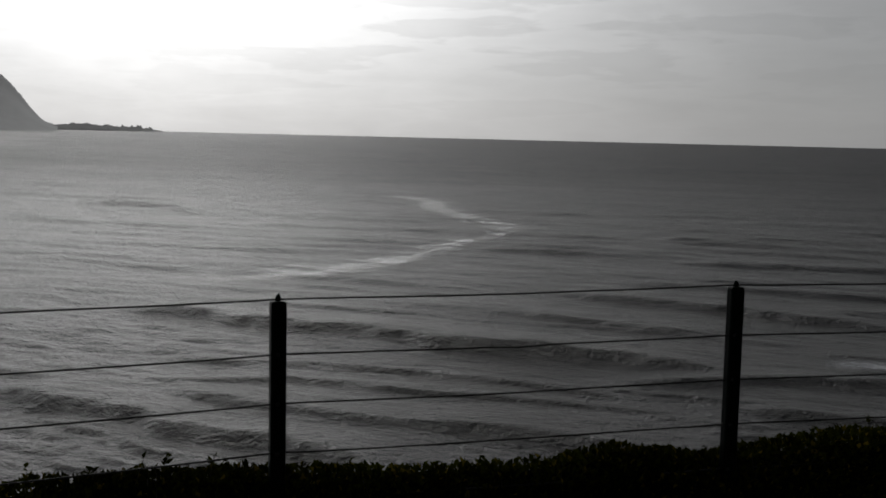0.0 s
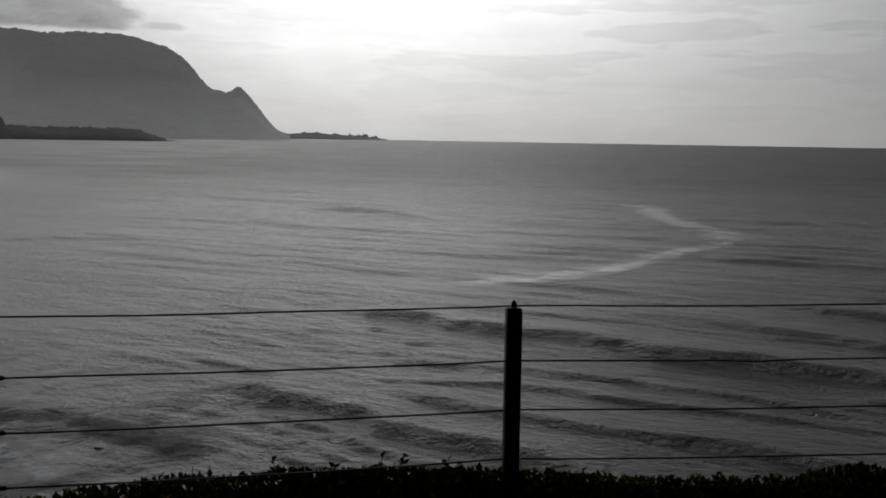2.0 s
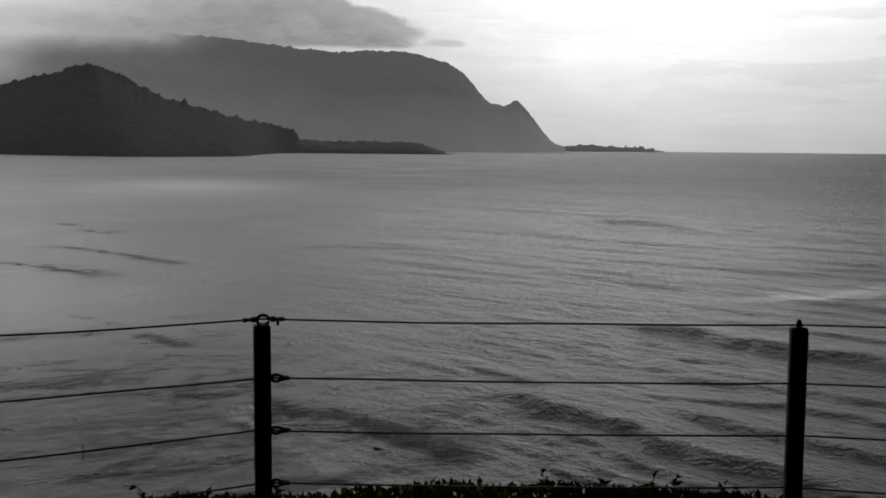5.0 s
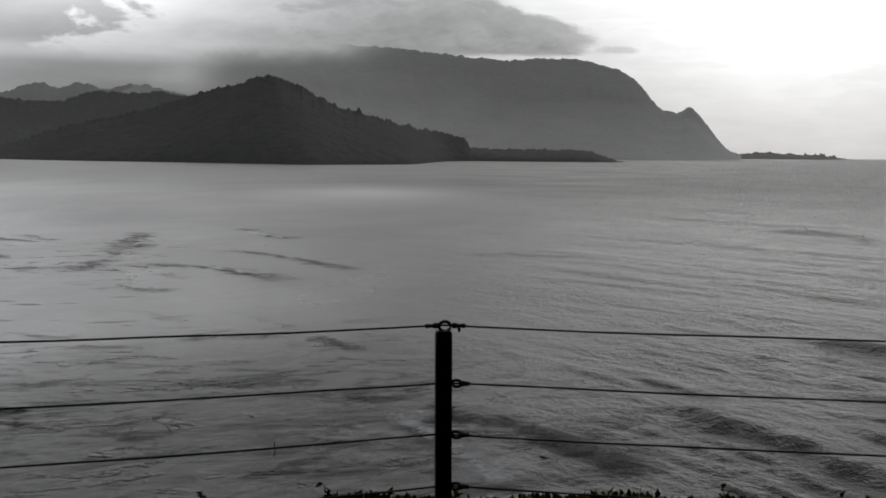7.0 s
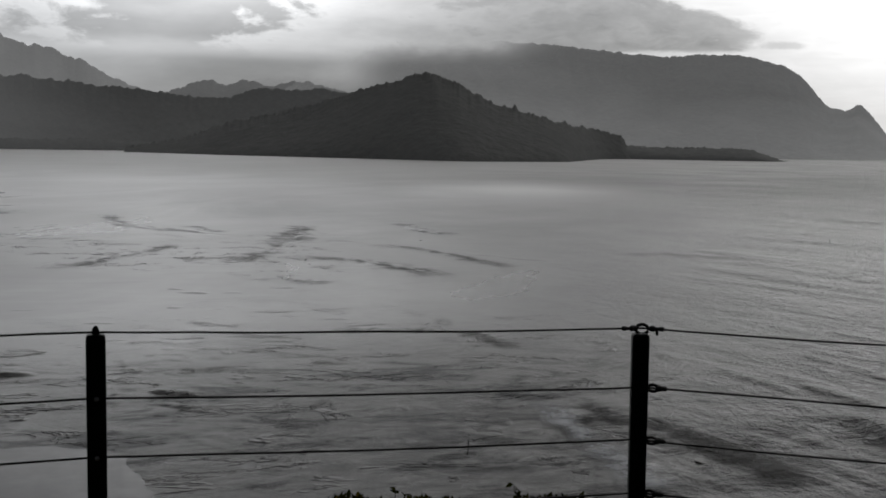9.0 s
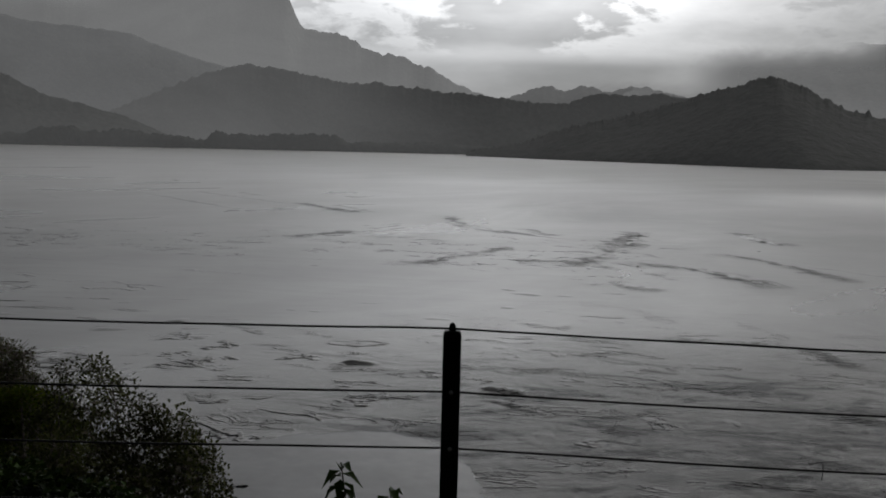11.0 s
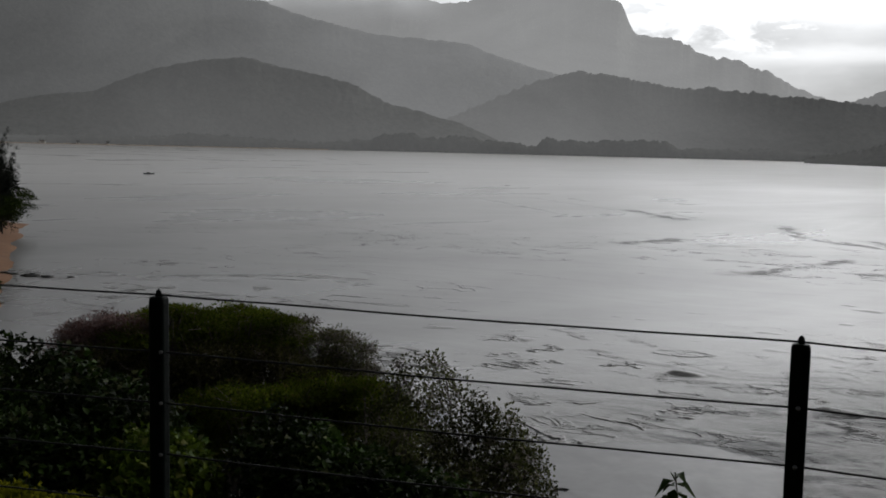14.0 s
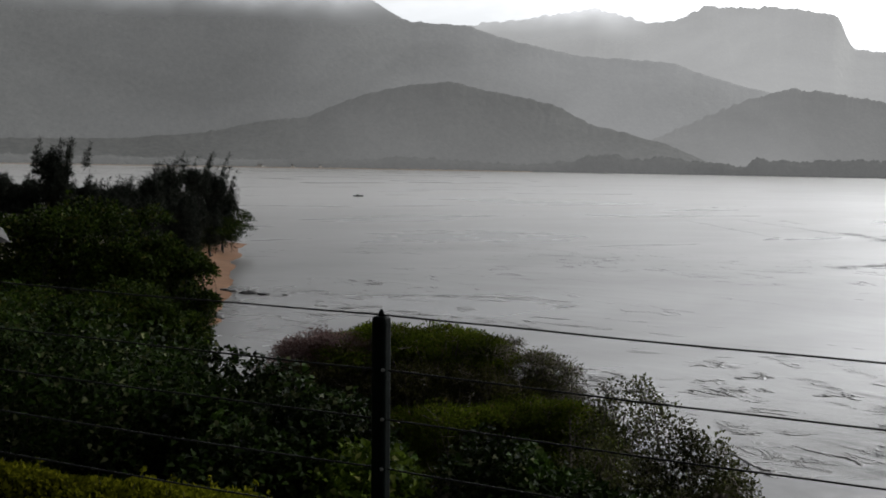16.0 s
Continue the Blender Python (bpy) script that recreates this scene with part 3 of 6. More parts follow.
def sheet(rows, cols, closed=False):
    """Quads of a grid of rows x cols points."""
    i, j = np.meshgrid(np.arange(rows - 1), np.arange(cols if closed else cols - 1), indexing="ij")
    j2 = (j + 1) % cols
    return np.stack([i * cols + j, i * cols + j2, (i + 1) * cols + j2, (i + 1) * cols + j], -1).reshape(-1, 4)


def thing(name, base, label, category, group="", kind=""):
    ob = new(name)
    ob.location = base
    ob.empty_display_size = 0.2
    return tagged(ob, label, category, group, kind)


def under(ob, parent, label=""):
    ob.parent = parent
    if not parent.parent:
        ob.matrix_parent_inverse = Matrix.Translation(-Vector(parent.location))
    return tagged(ob, label)


def part(name, bm, mat, parent, label="", shade=False):
    me = bpy.data.meshes.new(name)
    if shade:
        for f in bm.faces:
            f.smooth = True
    bm.to_mesh(me)
    bm.free()
    me.materials.append(mat)
    return under(new(name, me), parent, label)


def part_of(name, verts, faces, mat, parent, label="", shade=False):
    return under(new(name, mesh_of(name, verts, faces, mat, shade)), parent, label)


def tube(points, radii, sides=6):
    """Points and faces of a round bar along a line of points."""
    p = np.asarray(points, float)
    r = np.broadcast_to(np.asarray(radii, float), (len(p),))
    t = np.gradient(p, axis=0)
    t /= np.linalg.norm(t, axis=1)[:, None] + 1e-9
    ref = np.where(np.abs(t[:, 2:3]) > 0.9, np.array([[1.0, 0, 0]]), np.array([[0, 0, 1.0]]))
    u = np.cross(t, ref)
    u /= np.linalg.norm(u, axis=1)[:, None] + 1e-9
    w = np.cross(t, u)
    a = np.linspace(0, 2 * np.pi, sides, endpoint=False)
    ring = p[:, None, :] + r[:, None, None] * (np.cos(a)[None, :, None] * u[:, None, :] + np.sin(a)[None, :, None] * w[:, None, :])
    return ring.reshape(-1, 3), sheet(len(p), sides, True)


def merged(pieces):
    verts, faces, n = [], [], 0
    for v, f in pieces:
        verts.append(v)
        faces.append(f + n)
        n += len(v)
    return np.concatenate(verts), np.concatenate(faces)


def leaves(pos, axis, normal, length, width, droop=0.25, small=False):
    """Folded, pointed leaves: four triangles each, or two for small or far ones."""
    n = len(pos)
    axis = axis / (np.linalg.norm(axis, axis=1)[:, None] + 1e-9)
    side = np.cross(axis, normal)
    side /= np.linalg.norm(side, axis=1)[:, None] + 1e-9
    up = np.cross(side, axis)
    L, W = np.broadcast_to(length, (n,))[:, None], np.broadcast_to(width, (n,))[:, None]
    v = np.stack([pos, pos + axis * L * 0.42 - side * W * 0.5 + up * W * 0.18, pos + axis * L * 0.42 + side * W * 0.5 + up * W * 0.18,
                  pos + axis * L - up * L * droop, pos + axis * L * 0.48 - up * L * droop * 0.2], 1).reshape(-1, 3)
    if small:
        v = v.reshape(n, 5, 3)[:, :4].reshape(-1, 3)
        return v, (np.arange(n)[:, None, None] * 4 + np.array([[0, 2, 3], [0, 3, 1]])[None]).reshape(-1, 3)
    f = np.array([[0, 2, 4], [0, 4, 1], [4, 2, 3], [1, 4, 3]])
    return v, (np.arange(n)[:, None, None] * 5 + f[None]).reshape(-1, 3)


def polar(az, r, z):
    """A point at an azimuth (degrees, counted to the left of +y), a distance and a height."""
    a = np.radians(az)
    return np.stack(np.broadcast_arrays(-r * np.sin(a), r * np.cos(a), z), -1)


# ---------------------------------------------------------------- lie of the land
FENCE = np.array([(3.15, 4.88), (1.377, 4.447), (-0.40, 4.009), (-2.045, 3.21), (-3.057, 1.759), (-4.081, -0.128), (-5.10, -2.02), (-6.1, -3.9)])
EDGE = np.array([(90, 26), (30, 11.6)] + [tuple(p) for p in FENCE] + [(-15, -21), (-45, -75), (-160, -260)], float)
COAST = np.array([(140, 40), (60, 26), (24, 21), (0, 21), (-18, 17), (-32, 8), (-48, -5), (-80, -16), (-128, -22), (-200, -29), (-283, -37), (-292, -50), (-300, -90), (-330, -300)], float)


def side_of(line, x, y):
    """Distance to a line of points, positive on the land's side."""
    best, sign = np.full(x.shape, 1e9), np.ones(x.shape)
    for (ax, ay), (bx, by) in zip(line[:-1], line[1:]):
        ux, uy = bx - ax, by - ay
        t = np.clip(((x - ax) * ux + (y - ay) * uy) / (ux * ux + uy * uy), 0, 1)
        d = np.hypot(x - ax - t * ux, y - ay - t * uy)
        s = np.sign(ux * (y - ay) - uy * (x - ax))
        near = d < best - 1e-9
        best, sign = np.where(near, d, best), np.where(near, s, sign)
    return best * sign


def land(x, y):
    """Height of the ground: the lawn, the wooded slope below the fence, the beach and the sea bed."""
    x, y = np.asarray(x, float), np.asarray(y, float)
    e = -(side_of(EDGE, x, y)) + 0.0
    out = -e + 0.75                                   # positive on the lawn
    c = side_of(COAST, x, y)
    c = c + (fbm(x * 0.08, y * 0.08, 3, 5) - 0.5) * 5.0
    fall = np.clip(-out, 0, None)
    u = np.clip(c, 0, None) / (np.clip(c, 0, None) + fall + 1e-6)
    slope = -20.0 * (1 - u) ** 0.72
    bluff = np.clip((c - 8) * 0.5, 0, 8.0) * smooth((-x - 60) / 60)
    beach = SEA + np.clip(c, 0, 9) * 0.13
    z = np.where(c > 0, np.maximum(slope, beach) + bluff, SEA + np.clip(c * 0.06, -6, 0))
    z = z + np.where(out < -0.5, (fbm(x * 0.35, y * 0.35, 4, 9) - 0.5) * np.clip(c * 0.08, 0, 0.9), 0)
    return np.where(out > 0, 0.0, np.minimum(z, 0.0))


def build_ground():
    az = np.concatenate([np.arange(-60, 130, 1.0), np.arange(130, 300, 5.0)])
    r = np.concatenate([[0.01], np.arange(0.5, 8, 0.25), 8 * 1.035 ** np.arange(0, 115), [500, 800, 1500, 3000, 6000, 20000]])
    A, R = np.meshgrid(az, r)
    p = polar(A, R, 0.0)
    z = land(p[..., 0], p[..., 1])
    z = np.where((R > 450) & (p[..., 1] > -40), SEA - 6, z)
    v = np.stack([p[..., 0], p[..., 1], z], -1).reshape(-1, 3)
    ob = new("ground", mesh_of("ground", v, sheet(len(r), len(az), True)[:, ::-1], M_GROUND, True))
    tagged(ob, "dark red soil and rough grass falling from the fence to the shore", "ground", kind="structure")


# ---------------------------------------------------------------- sea
rng = np.random.default_rng(7)
# long swells: the line of the crest, height, width of face and of back
SWELLS = [
    ([(-44, 129), (-36, 128.5), (-28, 127), (-20, 121), (-9, 117), (2, 111), (13, 107), (25, 103), (38, 98)], 1.15, 1.7, 8.0),
    ([(-39, 88.5), (-35, 88), (-29, 84.5), (-23, 80.5), (-17, 77), (-10, 72), (-3, 68), (4, 64)], 1.15, 1.6, 6.5),
    ([(-26, 91), (-20, 88), (-13, 83), (-6, 80.5), (3, 78.5), (13, 75), (24, 71)], 0.85, 1.3, 5.0),
    ([(-38, 81), (-33, 79), (-28, 76), (-22, 71), (-16, 66)], 0.34, 0.9, 2.0),
    ([(-30, 93), (-22, 92), (-11, 93.5), (-3, 92), (5, 90), (14, 87)], 0.42, 0.9, 2.4),
    ([(-32, 101), (-20, 101), (-8, 100), (4, 97), (15, 93)], 0.38, 0.9, 2.4),
    ([(-28, 87.5), (-21, 84), (-14, 79.5), (-7, 76), (1, 73.5)], 0.32, 0.8, 2.6),
    ([(-33, 80), (-26, 76.5), (-20, 72.5), (-13, 68), (-6, 64)], 0.45, 0.8, 3.2),
    ([(12, 152), (18, 149), (26, 144), (36, 139), (46, 132), (60, 124)], 0.90, 1.5, 7.5),
    ([(0, 141), (6, 138), (12, 131), (18, 126), (26, 122), (36, 117)], 0.65, 1.3, 5.5),
    ([(14, 97), (23, 96), (30, 98), (40, 98), (54, 93)], 0.65, 1.1, 4.6),
    ([(22, 88), (32, 84), (44, 80), (58, 73)], 0.70, 1.1, 4.6),
    ([(46, 238), (54, 235), (62, 231), (72, 218)], 1.0, 2.0, 6.0),
    ([(-100, 303), (-90, 300), (-80, 299), (-68, 288), (-56, 277)], 1.5, 2.2, 6.0),
    ([(-104, 262), (-96, 257), (-86, 251), (-74, 246)], 0.8, 1.8, 5.0),
    ([(-68, 177), (-60, 171), (-52, 166), (-42, 159)], 0.6, 1.4, 4.0),
    ([(-60, 220), (-50, 216), (-42, 209), (-34, 200)], 0.75, 1.5, 5.0),
    ([(-128, 193), (-116, 200), (-106, 202), (-94, 199)], 0.5, 1.3, 4.0),
    ([(-30, 160), (-18, 152), (-4, 147), (10, 143)], 0.35, 1.2, 3.6),
]


def eased(points, steps):
    """A smooth line through a few points, evenly stepped."""
    p = np.array(points, float)
    d = np.concatenate([[0], np.cumsum(np.hypot(*np.diff(p, axis=0).T))])
    t = np.linspace(0, d[-1], steps)
    fine = np.linspace(0, d[-1], steps * 4)
    k = np.hanning(max(3, steps // 2 * 2 - 1))
    k /= k.sum()
    out = []
    for i in (0, 1):
        q = np.interp(fine, d, p[:, i])
        w = len(k) // 2
        ext = np.concatenate([2 * q[0] - q[w:0:-1], q, 2 * q[-1] - q[-2:-w - 2:-1]])
        out.append(np.interp(t, fine, np.convolve(ext, k, "valid")))
    return np.stack(out, -1)


def add_swell(h, x, y, points, amp, wf, wb, seed):
    """Raises one long crest, steep towards the shore."""
    line = eased(points, 26)
    lo, hi = line.min(0) - 3 * wb, line.max(0) + 3 * wb
    near = np.nonzero((x > lo[0]) & (x < hi[0]) & (y > lo[1]) & (y < hi[1]))
    if not len(near[0]):
        return
    xs, ys = x[near], y[near]
    best, n, s = np.full(xs.shape, 1e9), np.zeros(xs.shape), np.zeros(xs.shape)
    for k, ((ax, ay), (bx, by)) in enumerate(zip(line[:-1], line[1:])):
        ux, uy = bx - ax, by - ay
        ln = math.hypot(ux, uy)
        t = np.clip(((xs - ax) * ux + (ys - ay) * uy) / ln ** 2, 0, 1)
        d = np.hypot(xs - ax - t * ux, ys - ay - t * uy)
        sd = (-(xs - ax) * uy + (ys - ay) * ux) / ln
        got = d < best
        best, n, s = np.where(got, d, best), np.where(got, np.sign(sd) * d, n), np.where(got, (k + t) / (len(line) - 1), s)
    length = float(np.hypot(*np.diff(line, axis=0).T).sum())
    n = n - (fbm(s * length * 0.16, s * 0 + seed, 3, 17) - 0.5) * wf * 2.2
    env = smooth(s / 0.22) * smooth((1 - s) / 0.25) * (0.75 + 0.5 * fbm(s * length * 0.12, s * 0 + seed, 3, 19))
    rise = 0.95 * amp * env * np.where(n > 0, np.exp(-(np.abs(n) / wb) ** 1.35), np.exp(-(n / wf) ** 2))
    h[near] = np.maximum(h[near], h[near] * 0.5 + rise)


def scattered_crests():
    made = []
    for _ in range(150):                              # open sea
        y = 130 * math.exp(rng.uniform(0, 1.25))
        x = rng.uniform(-0.45, 0.5) * y + rng.uniform(-20, 20)
        half = rng.uniform(12, 38) * (1 + y / 500)
        turn = radians(-13 + rng.uniform(-8, 8))
        made.append((x - half * math.cos(turn), y - half * math.sin(turn), x + half * math.cos(turn), y + half * math.sin(turn),
                     rng.uniform(-2, 3), rng.uniform(0.15, 0.5), 1.3 + y / 220, 4.0 + y / 100))
    for _ in range(44):                               # close-set wavelets where the swell bends round the reef
        x, y = rng.uniform(-52, 48), rng.uniform(58, 128)
        half, turn = rng.uniform(5, 16), radians(-20 + 0.16 * x + rng.uniform(-4, 4))
        made.append((x - half * math.cos(turn), y - half * math.sin(turn), x + half * math.cos(turn), y + half * math.sin(turn),
                     rng.uniform(-0.4, 0.8), rng.uniform(0.10, 0.28), 0.6, 2.0))
    return made


CRESTS = scattered_crests()


def sea_height(x, y):
    x, y = np.asarray(x, float), np.asarray(y, float)
    r = np.hypot(x, y)
    open_sea = smooth((38 - np.degrees(np.arctan2(-x, y))) / 22)
    along, across = x * 0.940 - y * 0.342, x * 0.342 + y * 0.940
    h = (vnoise(along * 0.020, across * 0.075, 21) - 0.5) * (0.18 + 0.42 * open_sea) * (1 - smooth((r - 260) / 300))
    h = h + (vnoise(along * 0.041, across * 0.152, 22) - 0.5) * (0.08 + 0.24 * open_sea) * (1 - smooth((r - 110) / 160))
    h = h + (fbm(along * 0.07, across * 0.24, 3, 31) - 0.5) * (0.04 + 0.55 * open_sea) * (1 - smooth((r - 150) / 250))
    h = h + (fbm(along * 0.25, across * 0.75, 2, 41) - 0.5) * (0.02 + 0.44 * open_sea) * (1 - smooth((r - 110) / 170))
    for k, (points, amp, wf, wb) in enumerate(SWELLS):
        add_swell(h, x, y, points, amp, wf, wb, 3.7 * k)
    for x0, y0, x1, y1, bend, amp, wf, wb in CRESTS:
        ln = math.hypot(x1 - x0, y1 - y0)
        tx, ty = (x1 - x0) / ln, (y1 - y0) / ln
        nx, ny = -ty, tx
        if nx * x0 + ny * y0 < 0:
            nx, ny = -nx, -ny
        near = np.nonzero((np.abs(x - (x0 + x1) / 2) < ln * 0.6 + wb * 3) & (np.abs(y - (y0 + y1) / 2) < ln * 0.6 + wb * 3))
        if not len(near[0]):
            continue
        xs, ys = x[near], y[near]
        s = ((xs - x0) * tx + (ys - y0) * ty) / ln
        n = (xs - x0) * nx + (ys - y0) * ny - bend * 4 * s * (1 - s) - (vnoise(s * ln * 0.06, s * 0 + x0) - 0.5) * wf * 1.5
        env = smooth(s / 0.22) * smooth((1 - s) / 0.22) * (0.75 + 0.5 * vnoise(s * ln * 0.07, s * 0 + y0))
        h[near] = np.maximum(h[near], h[near] * 0.45 + 1.05 * amp * env * np.where(n > 0, np.exp(-(n / wb) ** 2), np.exp(-(n / (0.62 * wf)) ** 2)))
    far = smooth((r - 700) / 1500)
    return SEA + h * (1 - 0.75 * far)


def build_sea():
    az = np.concatenate([np.arange(-34, 112, 0.25), np.arange(112, 326, 4.0)])
    dep = np.concatenate([np.linspace(40, 21, 30), np.linspace(21, 0.42, 430)[1:]])
    r = np.concatenate([21.6 / np.tan(np.radians(dep)), [3600, 4600, 6500, 20000]])
    A, R = np.meshgrid(az, r)
    p = polar(A, R, 0.0)
    z = sea_height(p[..., 0], p[..., 1])
    shore = side_of(COAST, p[..., 0], p[..., 1])
    z = np.where(shore > -25, SEA + (z - SEA) * smooth(-shore / 25), z)
    v = np.stack([p[..., 0], p[..., 1], z], -1).reshape(-1, 3)
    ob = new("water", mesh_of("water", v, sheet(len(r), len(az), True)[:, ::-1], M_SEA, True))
    tagged(ob, "grey silty sea with low swell running into the bay", "sea", kind="structure")


def wavelet(points, amp, wf, wb, steps=14, seed=0.0, even=0.1):
    """One short steep ripple standing out of the calm water."""
    c = eased(points, steps)
    u = np.linspace(0, 1, steps)
    tx, ty = np.gradient(c[:, 0]), np.gradient(c[:, 1])
    ln = np.hypot(tx, ty) + 1e-9
    nx, ny = -ty / ln, tx / ln
    away = np.sign(nx * c[:, 0] + ny * c[:, 1])
    nx, ny = nx * away, ny * away
    length = float(ln.sum())
    env = smooth(u / 0.35) * smooth((1 - u) / 0.35) * (even + (1.5 - even) * 1.1 * fbm(u * length * 0.4 + seed, u * 0 + seed, 3, 23) ** 1.3)
    sway = (fbm(u * length * 0.22 + seed, u * 0, 3, 29) - 0.5) * (1.2 * wf + 0.02 * length)
    q = np.array([-2.0, -1.1, -0.55, -0.2, 0.1, 0.5, 1.1, 2.0])
    off = np.where(q < 0, q * wf, q * wb)
    high = np.exp(-q ** 2) - 0.03
    v = np.stack([c[:, None, 0] + nx[:, None] * (off[None] + sway[:, None]), c[:, None, 1] + ny[:, None] * (off[None] + sway[:, None]),
                  amp * env[:, None] * high[None] - 0.04 - 0.0005 * np.hypot(c[:, 0], c[:, 1])[:, None]], -1)
    return v.reshape(-1, 3), sheet(steps, len(q))


# ripples and the edges of eddies that stand in the calm part of the bay
EDDIES = [
    ([(-166, 146), (-150, 143.5), (-134, 140), (-118, 137)], 0.55, 0.9, 2.2), ([(-286, 166), (-260, 159), (-240, 155.5), (-222, 160), (-198, 163)], 0.75, 1.2, 2.6),
    ([(-226, 188), (-216, 186), (-207, 188)], 0.6, 1.2, 2.5), ([(-213, 183), (-200, 172), (-188, 160)], 0.5, 2.0, 2.5), ([(-193, 163), (-180, 151), (-168, 136)], 0.5, 1.4, 2.2),
    ([(-214, 219), (-197, 208), (-176, 200)], 0.7, 1.3, 2.6), ([(-173, 95), (-182, 107), (-191, 119), (-195, 134)], 0.4, 0.8, 2.0), ([(-458, 166), (-432, 165), (-404, 163)], 0.9, 2.0, 4.0),
    ([(-172, 173), (-151, 170), (-134, 169), (-110, 172)], 0.32, 1.0, 3.0), ([(-238, 168), (-228, 164), (-218, 162)], 0.5, 1.0, 2.0),
    ([(-362, 163), (-335, 165), (-305, 161)], 0.8, 1.6, 3.0), ([(-472, 124), (-395, 125), (-346, 123), (-306, 120)], 0.7, 1.6, 3.2), ([(-468, 158), (-407, 154), (-364, 151), (-310, 143)], 0.8, 1.6, 3.2),
    ([(-481, 150), (-416, 151), (-376, 151), (-352, 152)], 0.8, 1.6, 3.2), ([(-560, 80), (-480, 84), (-400, 84), (-340, 80)], 0.5, 3.0, 6.0), ([(-152, 127), (-146, 124), (-138, 120)], 0.35, 0.9, 2.0),
    ([(-98.5, 46.5), (-96.5, 48.6), (-95, 51)], 0.5, 0.7, 1.5), ([(-82.5, 52.5), (-80.3, 54.4), (-77.5, 56)], 0.5, 0.6, 1.4), ([(-79, 50.5), (-74, 52.5), (-69, 53)], 0.3, 0.5, 1.2),
    ([(-90, 34), (-84, 36), (-79, 39), (-74, 42), (-70, 45)], 0.16, 0.7, 1.6), ([(-68, 43), (-63, 42), (-57, 42), (-52, 40)], 0.17, 0.7, 1.6), ([(-72, 48), (-66, 47), (-60, 47.5), (-54, 46)], 0.17, 0.7, 1.6),
]


def build_ripples():
    r = np.random.default_rng(41)
    pieces = [wavelet(p, 0.75 * a, wf, wb, 44, 1.7 * k, 0.5) for k, (p, a, wf, wb) in enumerate(EDDIES)]
    # bearings, distances, number, lengths, heights
    for az0, az1, r0, r1, count, long0, long1, amp0, amp1 in ((46, 92, 108, 235, 240, 1.5, 6.0, 0.03, 0.17), (56, 96, 230, 430, 120, 4.0, 18.0, 0.05, 0.20),
                                                              (30, 60, 62, 108, 300, 0.8, 3.2, 0.04, 0.17), (56, 78, 66, 112, 150, 0.9, 3.4, 0.02, 0.10), (82, 94, 100, 330, 50, 3.0, 12.0, 0.03, 0.10)):
        made = 0
        while made < count:
            a, d = radians(r.uniform(az0, az1)), math.exp(r.uniform(math.log(r0), math.log(r1)))
            x, y = -d * math.sin(a), d * math.cos(a)
            if float(fbm(np.array([x * 0.05]), np.array([y * 0.05]), 3, 61)[0]) < r.uniform(0.34, 0.66) or math.hypot(x + 64, y - 24) < 20.5:
                continue
            half, turn = r.uniform(long0, long1) * r.uniform(0.4, 1.0), a + radians(r.normal() * 17 - 9)
            ux, uy, b = math.cos(turn), math.sin(turn), r.normal() * 0.12 * half
            amp = amp0 + (amp1 - amp0) * r.random() ** 2 * 1.5
            pieces.append(wavelet([(x - ux * half, y - uy * half), (x - uy * b, y + ux * b), (x + ux * half, y + uy * half)], amp, 0.34 + amp * r.uniform(1.8, 3.2), 0.7 + amp * r.uniform(4, 8), 12, r.uniform(0, 90)))
            made += 1
    v, f = merged(pieces)
    v[:, 2] += sea_height(v[:, 0], v[:, 1])
    tagged(new("ripples", mesh_of("ripples", v, f, M_SEA, True)), "short dark ripples and eddy lines on the calm bay", "ripples", kind="stuff")


def ribbon(name, line, width, label, wander=0.6, steps=90, mat=None, category="foam", lift=0.25):
    """Torn foam lying on the water along a line."""
    line = np.array(line, float)
    s = np.linspace(0, 1, len(line))
    t = np.linspace(0, 1, steps)
    k = np.ones(9) / 9
    cx, cy = (np.convolve(np.pad(np.interp(t, s, line[:, i]), 4, mode="edge"), k, "valid") for i in (0, 1))
    tx, ty = np.gradient(cx), np.gradient(cy)
    ln = np.hypot(tx, ty)
    nx, ny = -ty / ln, tx / ln
    cols = 12
    verts, uv = [], []
    for i in range(steps):
        w = width * (0.55 + 0.9 * float(vnoise(t[i] * 9.0, 3.3, 77)))
        for j in range(cols):
            q = j / (cols - 1)
            off = (q - 0.5) * w + (float(vnoise(t[i] * 14, q, 78)) - 0.5) * wander * width * 0.4
            verts.append((cx[i] + nx[i] * off, cy[i] + ny[i] * off))
            uv.append((t[i], q))
    verts = np.array(verts)
    z = sea_height(verts[:, 0], verts[:, 1]) + lift
    me = mesh_of(name, np.column_stack([verts, z]), sheet(steps, cols), mat or M_FOAM, True)
    layer = me.uv_layers.new(name="UVMap")
    idx = np.empty(len(me.loops), dtype=np.int32)
    me.loops.foreach_get("vertex_index", idx)
    layer.data.foreach_set("uv", np.array(uv, dtype=np.float32)[idx].ravel())
    return tagged(new(name, me), label, category, kind="stuff")


